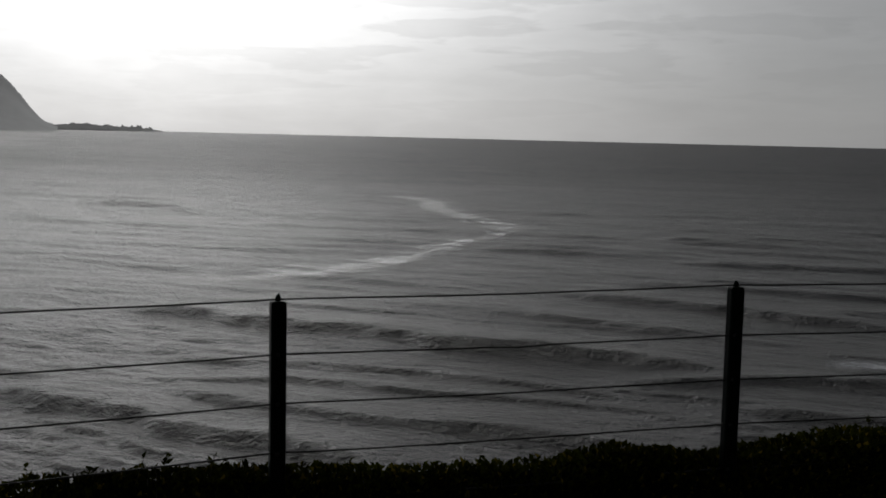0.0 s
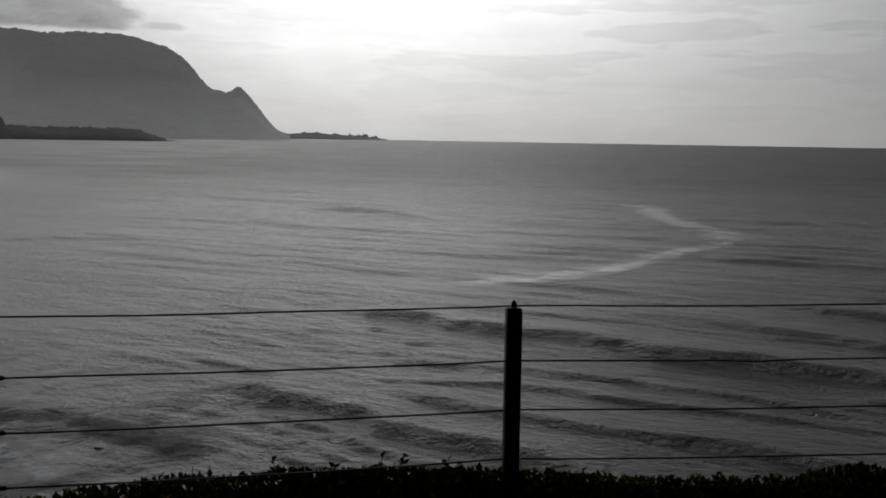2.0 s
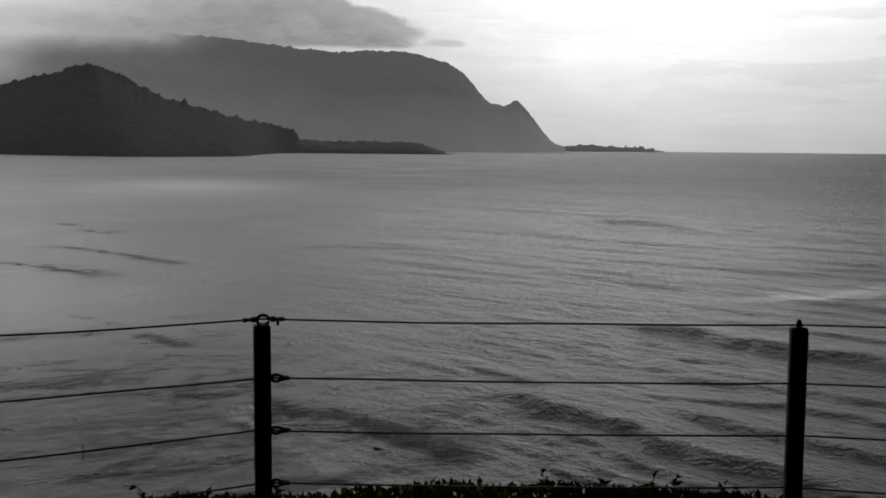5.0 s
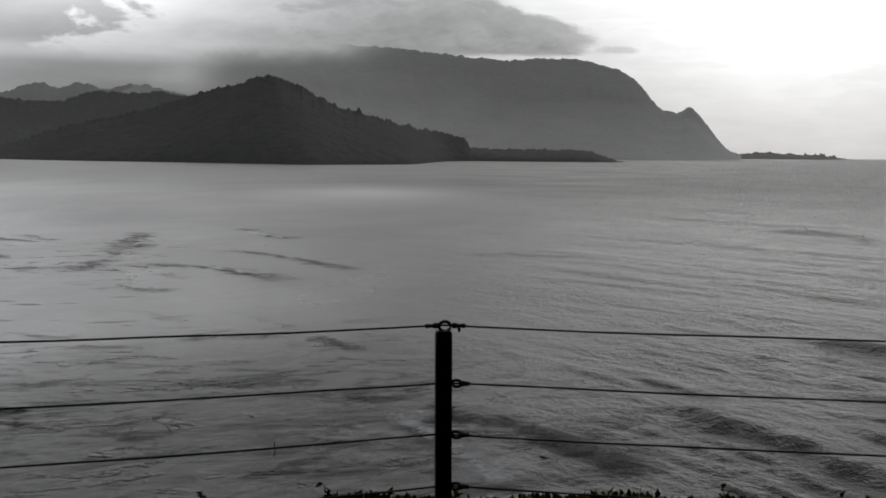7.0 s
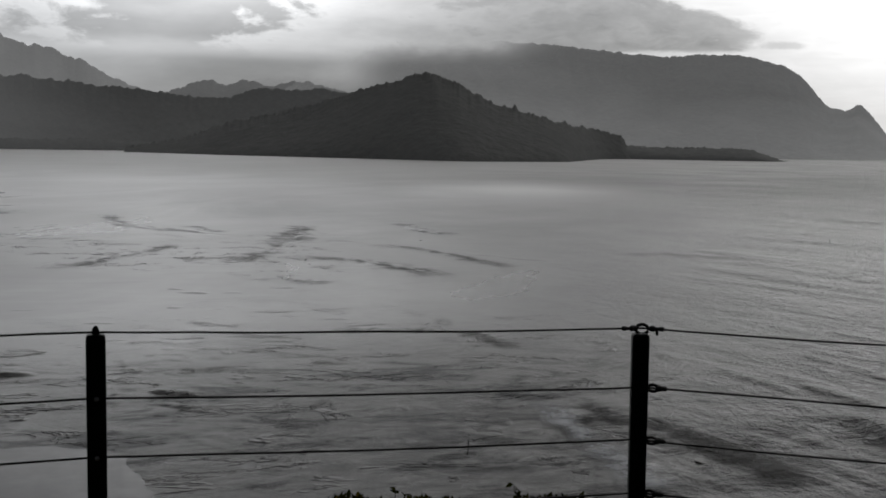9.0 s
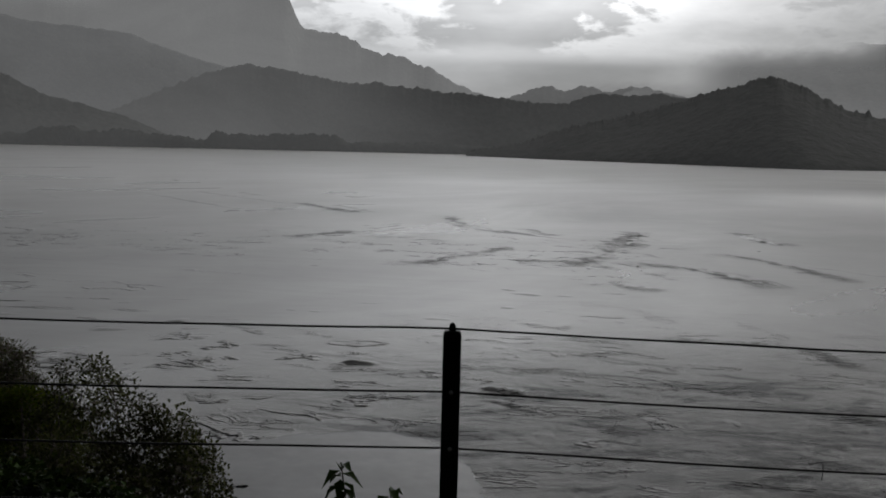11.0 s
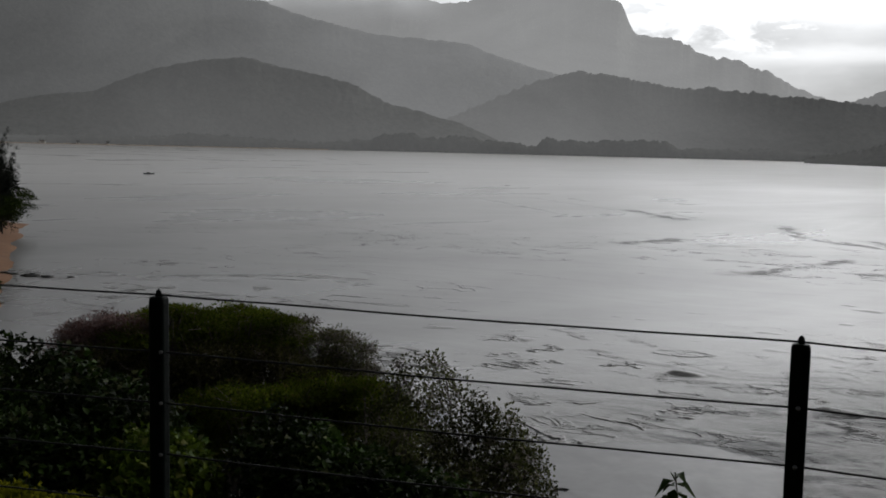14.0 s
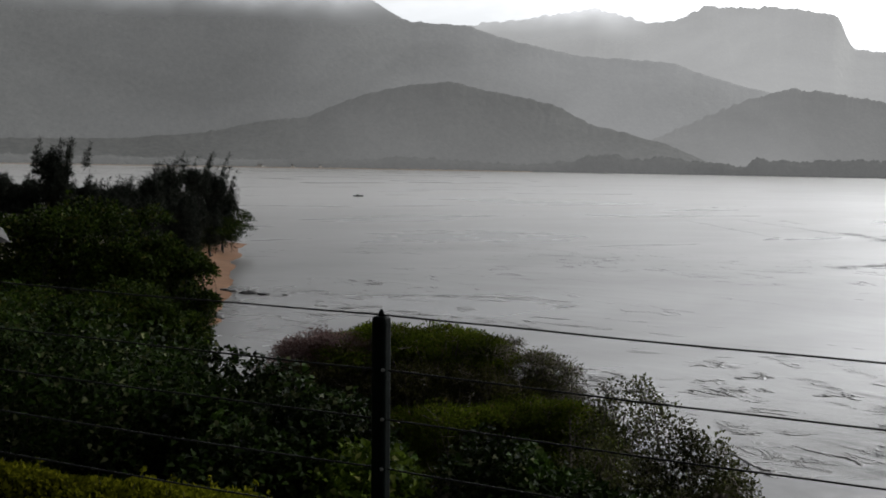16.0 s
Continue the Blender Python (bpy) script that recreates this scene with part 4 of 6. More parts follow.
def build_foam():
    ribbon("foam_line", [(-40, 152), (-29, 156), (-20, 162), (-12, 173), (-3, 191), (6, 214), (14, 234), (17, 250), (13, 268), (3, 286), (0, 312), (1, 344), (-10, 360), (-16, 376)], 15.0,
           "winding pale line of foam on the grey sea", mat=M_SLICK)
    ribbon("breaking_wave", [(38, 105.5), (43, 104), (51, 103), (58, 104), (66, 107)], 8.0, "white water of a small breaking wave")
    ribbon("foam_patch", [(-55, 75), (-50, 70), (-44, 66), (-39, 63), (-35, 59)], 4.0, "torn bluish foam washing over the shoal")
    ribbon("foam_patch", [(-85, 22), (-80, 19), (-72, 14), (-62, 9)], 3.0, "white wash running up the shore below the bushes")


def build_dark_lines():
    # dark strips painted on where ruffled water reflects less of the sky
    for line, width in (([(-295, 178), (-266, 163), (-243, 157), (-226, 157)], 7.0), ([(-242, 170), (-230, 166), (-219, 164)], 7.0), ([(-226, 195), (-215, 184), (-203, 172), (-188, 157)], 13.0),
                        ([(-192, 160), (-174, 143), (-164, 126)], 8.0), ([(-199, 137), (-190, 124), (-183, 113), (-172, 91)], 7.0), ([(-166, 139), (-150, 142), (-138, 142), (-121, 134)], 9.0),
                        ([(-216, 221), (-197, 210), (-178, 200)], 8.0), ([(-368, 157), (-335, 156), (-308, 154)], 12.0), ([(-231, 97), (-240, 110), (-246, 124)], 8.0),
                        ([(-140, 112), (-134, 114), (-127, 116)], 7.0), ([(-172, 172), (-147, 166), (-122, 156)], 7.0), ([(-95, 86), (-90, 92), (-86, 96)], 5.0), ([(-84, 97), (-79, 96), (-73, 92)], 4.0)):
        ribbon("ruffle_line", line, width, "dark line of ruffled water painted on the bay", 1.2, 60, M_RUFFLE, "drift line", 0.12)
    # black torn strips laid on the water along the lip
    for line, width in (([(-53, 77), (-49.5, 74.5), (-46.5, 73)], 5.0), ([(-46, 76), (-43.7, 75), (-40, 74), (-34, 71.5), (-28, 66.5)], 6.5)):
        ribbon("lip_line", line, width, "black broken line on the water along the lip of the ledge", 1.0, 60, M_BLACK_LINE, "weed", 0.15)


def build_wet_sand():
    n, m = 180, 22
    a = np.linspace(0, 2 * np.pi, n, endpoint=False)
    rad = 1.0 + 0.10 * (fbm(np.cos(a) * 9 + 5, np.sin(a) * 9 + 5, 3, 6) - 0.5) + 0.16 * (fbm(np.cos(a) * 1.9 + 5, np.sin(a) * 1.9 + 5, 4, 3) - 0.5) * 2
    q = np.linspace(0.02, 1, m)
    Q, A = np.meshgrid(q, a, indexing="ij")
    Rr = Q * rad[None, :]
    lx, ly = np.cos(A) * Rr * 20, np.sin(A) * Rr * 20
    t = radians(112)
    x, y = -64 + lx * math.cos(t) - ly * math.sin(t), 24 + lx * math.sin(t) + ly * math.cos(t)
    z = SEA + 0.14 - 0.45 * Q ** 3 + 0.22 * (fbm(x * 0.12, y * 0.12, 4, 8) - 0.5)
    ob = new("wet_sand", mesh_of("wet_sand", np.stack([x, y, z], -1).reshape(-1, 3), sheet(m, n, True), M_WET, True))
    tagged(ob, "smooth pale wet sand under a film of water", "sand flat", kind="structure")


# ---------------------------------------------------------------- mountains round the bay
def ridge(name, skyline, foot, crest, back, mat, label, rough=1.0, gully=0.5, power=1.0, seed=1, step=0.06, trees=1.0, crag=0.4, spires=()):
    """A range seen across the bay. skyline: bearings and the elevations of the crest between them (degrees); foot, crest and back: distances."""
    sk = np.array(skyline, float)
    az = np.arange(sk[0, 0], sk[-1, 0] + step, step)
    lev = np.interp(az, sk[:, 0], sk[:, 1])
    k = np.ones(7) / 7
    lev = np.convolve(np.pad(lev, 3, mode="edge"), k, "valid")
    lev = lev + (fbm(az * 0.8, az * 0, 4, seed) - 0.5) * 0.16 * rough
    craggy = (np.abs(2 * fbm(az * 1.9, az * 0 + 5, 3, seed + 70, 0.6) - 1) - 0.2) * 0.26 * crag
    leafy = (fbm(az * 7.0, az * 0 + 3, 3, seed + 50, 0.7) - 0.5) * 0.10 * trees
    for at, tall, wide in spires:                     # single tall trees on the skyline
        leafy = leafy + tall * np.exp(-((az - at) / wide) ** 2)
    rows_up, rows_back = 44, 5
    foot, crest, back = (np.interp(az, *np.array(q, float).T) if isinstance(q, list) else np.full(len(az), float(q)) for q in (foot, crest, back))
    soft = np.hanning(int(3.0 / step) // 2 * 2 + 3)
    foot, crest, back = (np.convolve(np.pad(q, len(soft) // 2, mode="edge"), soft / soft.sum(), "valid") for q in (foot, crest, back))
    up = np.linspace(0, 1, rows_up)
    V, A = np.meshgrid(up, az, indexing="ij")
    L = lev[None, :] + craggy[None, :] * smooth((V - 0.55) / 0.40) + leafy[None, :] * smooth((V - 0.90) / 0.08)
    warp = (fbm(A * 0.5, V * 2.0, 3, seed + 3) - 0.5) * 1.6
    spurs = 1 - np.abs(2 * fbm(A * 0.55 + warp, V * 0.7, 3, seed + 7) - 1) * 1.5
    cut = gully * (1 - spurs) * np.sin(np.pi * np.clip(V, 0, 1)) ** 0.8
    R = foot + (crest - foot) * (V + 0.2 * gully * (spurs - 0.5) * np.sin(np.pi * V))
    top = crest * np.tan(np.radians(L)) + 1.62 - SEA
    h = np.maximum(top, 0.5) * np.clip(V ** power - cut * 0.45 * V, 0, 1)
    h = h + (fbm(np.radians(A) * crest.mean() / 45, V * (crest - foot).mean() / 45, 3, seed + 9) - 0.5) * 2.2 * min(trees, 1.1) * np.minimum(V * 8, 1) * (V < 0.97)
    sight = (R * np.tan(np.radians(L)) + 1.62 - SEA)
    h = np.minimum(h, np.maximum(sight - 0.5, 0.3) * np.where(V > 0.985, 9, 1))
    Rb = np.linspace(crest, back, rows_back + 1)[1:]
    VB = np.linspace(1, 0, rows_back + 1)[1:]
    Hb = np.maximum(top[-1], 0.5)[None, :] * VB[:, None] ** 1.3
    R = np.concatenate([R, Rb])
    h = np.concatenate([h, Hb])
    A = np.broadcast_to(az, R.shape)
    p = polar(A, R, SEA - 0.6 + h)
    ob = new(name, mesh_of(name, p.reshape(-1, 3), sheet(R.shape[0], len(az))[:, ::-1], mat, True))
    return tagged(ob, label, "mountain", kind="structure")


def build_mountains():
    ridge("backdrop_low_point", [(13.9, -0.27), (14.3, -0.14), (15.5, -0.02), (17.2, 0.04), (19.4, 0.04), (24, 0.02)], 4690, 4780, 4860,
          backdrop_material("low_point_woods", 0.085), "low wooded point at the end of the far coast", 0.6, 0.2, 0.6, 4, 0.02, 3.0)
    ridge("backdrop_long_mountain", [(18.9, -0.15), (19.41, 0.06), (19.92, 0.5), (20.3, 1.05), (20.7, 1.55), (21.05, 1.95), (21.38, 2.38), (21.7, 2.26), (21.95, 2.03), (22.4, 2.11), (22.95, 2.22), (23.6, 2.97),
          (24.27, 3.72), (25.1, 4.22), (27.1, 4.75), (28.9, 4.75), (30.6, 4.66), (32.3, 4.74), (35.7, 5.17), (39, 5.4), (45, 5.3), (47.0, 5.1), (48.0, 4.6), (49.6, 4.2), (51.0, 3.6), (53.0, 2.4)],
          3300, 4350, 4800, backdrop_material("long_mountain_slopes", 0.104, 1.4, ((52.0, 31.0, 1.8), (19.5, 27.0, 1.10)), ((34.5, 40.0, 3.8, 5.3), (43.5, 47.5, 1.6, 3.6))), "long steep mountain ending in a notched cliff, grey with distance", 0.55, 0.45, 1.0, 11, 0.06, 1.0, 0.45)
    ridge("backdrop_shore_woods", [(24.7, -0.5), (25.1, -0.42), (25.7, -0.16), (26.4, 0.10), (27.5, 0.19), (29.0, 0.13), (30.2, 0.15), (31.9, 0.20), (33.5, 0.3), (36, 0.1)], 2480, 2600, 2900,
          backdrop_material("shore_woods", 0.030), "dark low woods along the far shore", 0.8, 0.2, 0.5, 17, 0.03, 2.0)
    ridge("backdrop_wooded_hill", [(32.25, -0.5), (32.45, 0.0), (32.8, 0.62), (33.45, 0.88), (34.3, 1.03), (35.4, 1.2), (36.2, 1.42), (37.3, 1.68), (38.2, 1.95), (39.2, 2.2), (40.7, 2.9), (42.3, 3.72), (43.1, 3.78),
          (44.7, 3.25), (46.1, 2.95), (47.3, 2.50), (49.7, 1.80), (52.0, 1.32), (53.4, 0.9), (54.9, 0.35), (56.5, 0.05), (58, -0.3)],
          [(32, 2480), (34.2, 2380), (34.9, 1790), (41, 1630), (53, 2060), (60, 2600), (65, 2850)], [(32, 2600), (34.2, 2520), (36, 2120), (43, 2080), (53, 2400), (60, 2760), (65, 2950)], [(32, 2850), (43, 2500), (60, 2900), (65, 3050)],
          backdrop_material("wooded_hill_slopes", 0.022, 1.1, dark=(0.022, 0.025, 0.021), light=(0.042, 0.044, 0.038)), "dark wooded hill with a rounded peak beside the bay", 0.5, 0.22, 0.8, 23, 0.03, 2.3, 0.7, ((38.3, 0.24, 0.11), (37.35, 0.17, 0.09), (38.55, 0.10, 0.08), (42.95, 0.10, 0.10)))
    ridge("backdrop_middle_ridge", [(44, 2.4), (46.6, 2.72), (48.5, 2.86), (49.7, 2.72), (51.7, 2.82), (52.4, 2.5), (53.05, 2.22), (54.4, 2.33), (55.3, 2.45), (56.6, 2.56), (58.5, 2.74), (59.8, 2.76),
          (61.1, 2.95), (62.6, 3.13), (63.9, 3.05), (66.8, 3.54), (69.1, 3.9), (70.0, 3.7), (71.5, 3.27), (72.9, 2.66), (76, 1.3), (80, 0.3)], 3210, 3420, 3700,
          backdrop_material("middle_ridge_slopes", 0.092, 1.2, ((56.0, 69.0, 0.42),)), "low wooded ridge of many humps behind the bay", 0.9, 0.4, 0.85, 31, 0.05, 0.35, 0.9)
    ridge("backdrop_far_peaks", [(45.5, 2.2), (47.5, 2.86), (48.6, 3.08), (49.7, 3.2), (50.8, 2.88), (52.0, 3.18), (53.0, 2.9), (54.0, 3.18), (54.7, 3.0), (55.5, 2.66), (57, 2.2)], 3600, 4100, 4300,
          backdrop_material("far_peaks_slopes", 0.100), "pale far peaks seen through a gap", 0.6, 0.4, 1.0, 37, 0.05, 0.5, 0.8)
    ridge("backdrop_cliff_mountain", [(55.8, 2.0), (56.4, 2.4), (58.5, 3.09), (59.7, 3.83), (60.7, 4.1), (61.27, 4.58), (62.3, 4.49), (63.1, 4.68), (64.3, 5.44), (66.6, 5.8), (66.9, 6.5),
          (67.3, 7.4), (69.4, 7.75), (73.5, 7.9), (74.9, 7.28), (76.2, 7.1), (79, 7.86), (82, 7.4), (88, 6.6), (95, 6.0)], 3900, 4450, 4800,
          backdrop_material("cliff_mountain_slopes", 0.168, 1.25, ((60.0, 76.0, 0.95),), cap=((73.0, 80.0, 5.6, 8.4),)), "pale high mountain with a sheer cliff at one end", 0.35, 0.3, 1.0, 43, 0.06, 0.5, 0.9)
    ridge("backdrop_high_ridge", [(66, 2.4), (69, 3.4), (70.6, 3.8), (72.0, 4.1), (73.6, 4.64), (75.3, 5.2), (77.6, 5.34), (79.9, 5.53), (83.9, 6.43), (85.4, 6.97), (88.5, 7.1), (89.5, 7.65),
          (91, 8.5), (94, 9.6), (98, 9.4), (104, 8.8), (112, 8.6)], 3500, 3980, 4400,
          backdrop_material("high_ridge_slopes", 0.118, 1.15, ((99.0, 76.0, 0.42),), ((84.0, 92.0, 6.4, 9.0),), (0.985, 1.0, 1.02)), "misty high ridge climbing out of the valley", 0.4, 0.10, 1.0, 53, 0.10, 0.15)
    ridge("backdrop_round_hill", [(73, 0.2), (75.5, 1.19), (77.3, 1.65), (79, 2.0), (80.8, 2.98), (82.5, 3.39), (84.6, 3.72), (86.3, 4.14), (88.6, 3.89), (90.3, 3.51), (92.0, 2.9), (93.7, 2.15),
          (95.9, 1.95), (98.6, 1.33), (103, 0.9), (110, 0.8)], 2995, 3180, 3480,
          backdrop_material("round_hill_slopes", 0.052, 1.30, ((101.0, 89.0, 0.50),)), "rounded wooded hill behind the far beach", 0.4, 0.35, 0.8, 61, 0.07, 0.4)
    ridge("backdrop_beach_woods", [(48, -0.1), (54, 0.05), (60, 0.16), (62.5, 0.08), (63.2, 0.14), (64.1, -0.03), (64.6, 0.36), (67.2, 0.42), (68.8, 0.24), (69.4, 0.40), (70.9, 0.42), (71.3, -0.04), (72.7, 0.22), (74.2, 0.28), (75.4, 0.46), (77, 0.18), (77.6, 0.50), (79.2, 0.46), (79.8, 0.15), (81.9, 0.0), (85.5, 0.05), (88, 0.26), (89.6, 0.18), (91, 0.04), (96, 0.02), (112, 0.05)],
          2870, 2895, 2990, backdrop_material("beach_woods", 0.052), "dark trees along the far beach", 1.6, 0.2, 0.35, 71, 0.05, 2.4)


def build_far_beach():
    az = np.arange(82, 112, 0.25)
    rows = []
    for r, z in ((2815, -0.4), (2832, 0.5), (2850, 1.6), (2890, 2.2)):
        rows.append(polar(az, r + 10 * fbm(az * 0.6, az * 0, 3, 5), SEA + z))
    v = np.stack(rows).reshape(-1, 3)
    tagged(new("far_beach", mesh_of("far_beach", v, sheet(4, len(az))[:, ::-1], M_PALE_SAND, True)), "thin strip of pale sand across the bay", "beach", kind="structure")


build_ground()
build_sea()
build_ripples()
build_wet_sand()
build_mountains()
build_far_beach()
build_foam()
build_dark_lines()


# ---------------------------------------------------------------- beach below the bluff
def build_beach():
    line = np.array([(-96, -18.5), (-128, -22), (-165, -25), (-200, -28), (-245, -32), (-283, -35.5), (-290, -46), (-293, -62)], float)
    t = np.linspace(0, 1, 80)
    s = np.linspace(0, 1, len(line))
    x, y = np.interp(t, s, line[:, 0]), np.interp(t, s, line[:, 1])
    nx, ny = np.gradient(y), -np.gradient(x)
    ln = np.hypot(nx, ny)
    nx, ny = nx / ln, ny / ln
    rows = []
    for k, (d, h) in enumerate(((4.0, -0.6), (1.5, 0.05), (-2.0, 0.5), (-5.0, 1.2), (-7.0, 2.4), (-9.0, 3.2), (-11.0, 2.0))):
        w = (fbm(t * 22, t * 0 + k * 0.3, 3, 13) - 0.5) * 4.0
        rows.append(np.stack([x + nx * (d + w), y + ny * (d + w), np.full_like(x, SEA + h) + (fbm(t * 40, t * 0 + k, 2, 15) - 0.5) * 0.6], -1))
    v = np.stack(rows)
    ob = new("beach", mesh_of("beach", v.reshape(-1, 3), sheet(len(rows), len(t)), M_SAND, True))
    tagged(ob, "orange sand beach and eroded sand bank under the trees", "beach", kind="structure")


def rock(x, y, z, size, seed, label="low black rock awash beside the beach", group="rocks off the beach"):
    bm = bmesh.new()
    bmesh.ops.create_icosphere(bm, subdivisions=3, radius=1.0)
    for v in bm.verts:
        q = v.co * 1.7 + Vector((seed, 0, 0))
        v.co *= 0.8 + 0.5 * noise.noise(q) + 0.15 * noise.noise(q * 3)
        v.co = Vector((v.co.x * size[0], v.co.y * size[1], v.co.z * size[2]))
    me = bpy.data.meshes.new("rock")
    bm.to_mesh(me)
    bm.free()
    for f in me.polygons:
        f.use_smooth = True
    me.materials.append(M_ROCK)
    ob = new("rock", me)
    ob.location = (x, y, z)
    return tagged(ob, label, "rock", group)


# ---------------------------------------------------------------- fence
TOPS = (1.065, 1.054, 1.022, 1.028, 1.056, 1.077, 1.085, 1.09)      # height of the top cable at each post
DROPS = (0.0, 0.203, 0.385, 0.570, 0.755)                              # each cable below the top one


def post_mesh(top):
    bm = bmesh.new()
    half, n = 0.029, 5
    ring = []
    for k in range(4):
        for j in range(n):
            a = radians(90 * k + 90 * j / (n - 1))
            cx, cy = (half - 0.014) * (1 if k in (0, 3) else -1), (half - 0.014) * (1 if k in (0, 1) else -1)
            ring.append((cx + 0.014 * math.cos(a), cy + 0.014 * math.sin(a)))
    levels = [(-0.25, 1.0), (top - 0.024, 1.0), (top - 0.013, 0.96), (top - 0.007, 0.82), (top - 0.005, 0.5)]
    loops = [[bm.verts.new((x * s, y * s, z)) for x, y in ring] for z, s in levels]
    for a, b in zip(loops, loops[1:]):
        for i in range(len(a)):
            bm.faces.new((a[i], a[(i + 1) % len(a)], b[(i + 1) % len(a)], b[i]))
    bm.faces.new(loops[-1])
    bmesh.ops.recalc_face_normals(bm, faces=bm.faces)
    return bm


def lathe(profile, sides=10):
    bm = bmesh.new()
    loops = [[bm.verts.new((r * math.cos(2 * math.pi * k / sides), r * math.sin(2 * math.pi * k / sides), z)) for k in range(sides)] for r, z in profile]
    for a, b in zip(loops, loops[1:]):
        for i in range(sides):
            bm.faces.new((a[i], a[(i + 1) % sides], b[(i + 1) % sides], b[i]))
    bm.faces.new(loops[-1]), bm.faces.new(loops[0][::-1])
    return bm


def moved(bm, m):
    bmesh.ops.transform(bm, matrix=m, verts=bm.verts)
    return bm


def ring_bm(major, minor, squash=1.0):
    a = np.linspace(0, 2 * np.pi, 15)
    v, f = tube(np.stack([np.cos(a) * major * squash, np.zeros(15), np.sin(a) * major], -1), minor, 6)
    bm = bmesh.new()
    vs = [bm.verts.new(p) for p in v]
    for q in f:
        bm.faces.new([vs[i] for i in q])
    return bm


def build_fence():
    corner = FENCE[3]
    fence = thing("cable_fence", (corner[0], corner[1], 0), "dark green metal posts with five taut steel cables", "fence")
    for i, ((x, y), top) in enumerate(zip(FENCE, TOPS)):
        a, b = FENCE[max(i - 1, 0)], FENCE[min(i + 1, len(FENCE) - 1)]
        turn = Matrix.Rotation(math.atan2(b[1] - a[1], b[0] - a[0]), 4, "Z")
        lean = pose(0, 0, 0, random.uniform(-0.4, 0.4), random.uniform(-0.4, 0.4), 0)
        place = Matrix.Translation((x, y, 0)) @ lean @ turn
        bm = post_mesh(top if i != 3 else top - 0.012)
        post = part("post", moved(bm, place), M_POST, fence, shade=False)
        if i != 3:
            knob = lathe([(0.0115, top - 0.007), (0.0116, top + 0.002), (0.0098, top + 0.009), (0.0080, top + 0.014), (0.0048, top + 0.018), (0.001, top + 0.020)])
            part("knob", moved(knob, place), M_POST, post, shade=True)
            for d in DROPS[1:]:
                eye = Vector((0.1, 0.0, 0)) - Vector((x, y, 0))
                eye.normalize()
                c = lathe([(0.004, -0.004), (0.0075, -0.003), (0.0075, 0.003), (0.003, 0.005)], 8)
                aim = eye.to_track_quat("Z", "Y").to_matrix().to_4x4()
                part("clip", moved(c, Matrix.Translation(Vector((x, y, top - d + 0.004)) + eye * 0.031) @ aim), M_CLIP if i >= 4 else M_WIRE, post, "small galvanised cable clip")
    # cables: one run to each side of the corner post
    for run in (FENCE[:4], FENCE[3:]):
        tops = TOPS[:4] if run is not None and len(run) == 4 else TOPS[3:]
        for k, d in enumerate(DROPS):
            pts, s = [], 0.0
            for (p, q, za, zb) in zip(run[:-1], run[1:], tops[:-1], tops[1:]):
                ln = math.hypot(q[0] - p[0], q[1] - p[1])
                for u in np.linspace(0, 1, 15)[: -1]:
                    sag = -0.006 * 4 * u * (1 - u) + 0.0035 * (noise.noise(Vector((s + u * ln * 2.2, k * 3.7, 0.5))))
                    kink = -0.006 * math.exp(-((u - 0.5) / 0.04) ** 2) if (k == 1 and abs(p[0] - 1.377) < 0.01) else 0.0
                    pts.append((p[0] + (q[0] - p[0]) * u, p[1] + (q[1] - p[1]) * u, za + (zb - za) * u - d + sag + kink))
                s += ln
            pts.append((run[-1][0], run[-1][1], tops[-1] - d))
            v, f = tube(pts, 0.0036, 6)
            part_of("cable", v, f, M_WIRE, fence, shade=True)
    # end fittings on the corner post
    to_right = Vector((FENCE[2][0] - corner[0], FENCE[2][1] - corner[1], 0)).normalized()
    to_left = Vector((FENCE[4][0] - corner[0], FENCE[4][1] - corner[1], 0)).normalized()
    for k, d in enumerate(DROPS):
        z = TOPS[3] - d
        if k:
            aim = Matrix.Rotation(math.atan2(to_right.y, to_right.x), 4, "Z")
            at = Vector((corner[0], corner[1], z)) + to_right * 0.043
            shackle = part("shackle", moved(ring_bm(0.0115, 0.0058, 1.5), Matrix.Translation(at) @ aim), M_WIRE, fence, "black bow shackle")
            lug = lathe([(0.0115, 0.0), (0.0125, 0.004), (0.0085, 0.020), (0.0085, 0.030), (0.005, 0.036)], 8)
            part("ferrule", moved(lug, Matrix.Translation(at + to_right * 0.012) @ aim @ Matrix.Rotation(radians(90), 4, "Y")), M_WIRE, shackle)
    z = TOPS[3]
    arch = ring_bm(0.017, 0.006, 1.2)
    aim = Matrix.Rotation(math.atan2(to_right.y - to_left.y, to_right.x - to_left.x), 4, "Z")
    hoop = part("hoop", moved(arch, Matrix.Translation((corner[0], corner[1], z - 0.004)) @ aim), M_WIRE, fence, "black steel hoop over the post")
    for way in (to_right, to_left):
        aim = Matrix.Rotation(math.atan2(way.y, way.x), 4, "Z") @ Matrix.Rotation(radians(90), 4, "Y")
        at = Vector((corner[0], corner[1], z))
        part("ferrule", moved(lathe([(0.005, 0.024), (0.010, 0.026), (0.010, 0.040), (0.006, 0.046), (0.006, 0.056), (0.008, 0.058), (0.008, 0.070), (0.004, 0.074)], 8), Matrix.Translation(at) @ aim), M_WIRE, hoop)
    part("wing_nut", moved(lathe([(0.004, -0.022), (0.006, -0.012), (0.004, 0.0)], 6), Matrix.Translation(Vector((corner[0], corner[1], z)) + to_right * 0.050)), M_WIRE, hoop)
    # a loose wire end hanging from the third cable
    p = FENCE[3] * 0.66 + FENCE[4] * 0.34
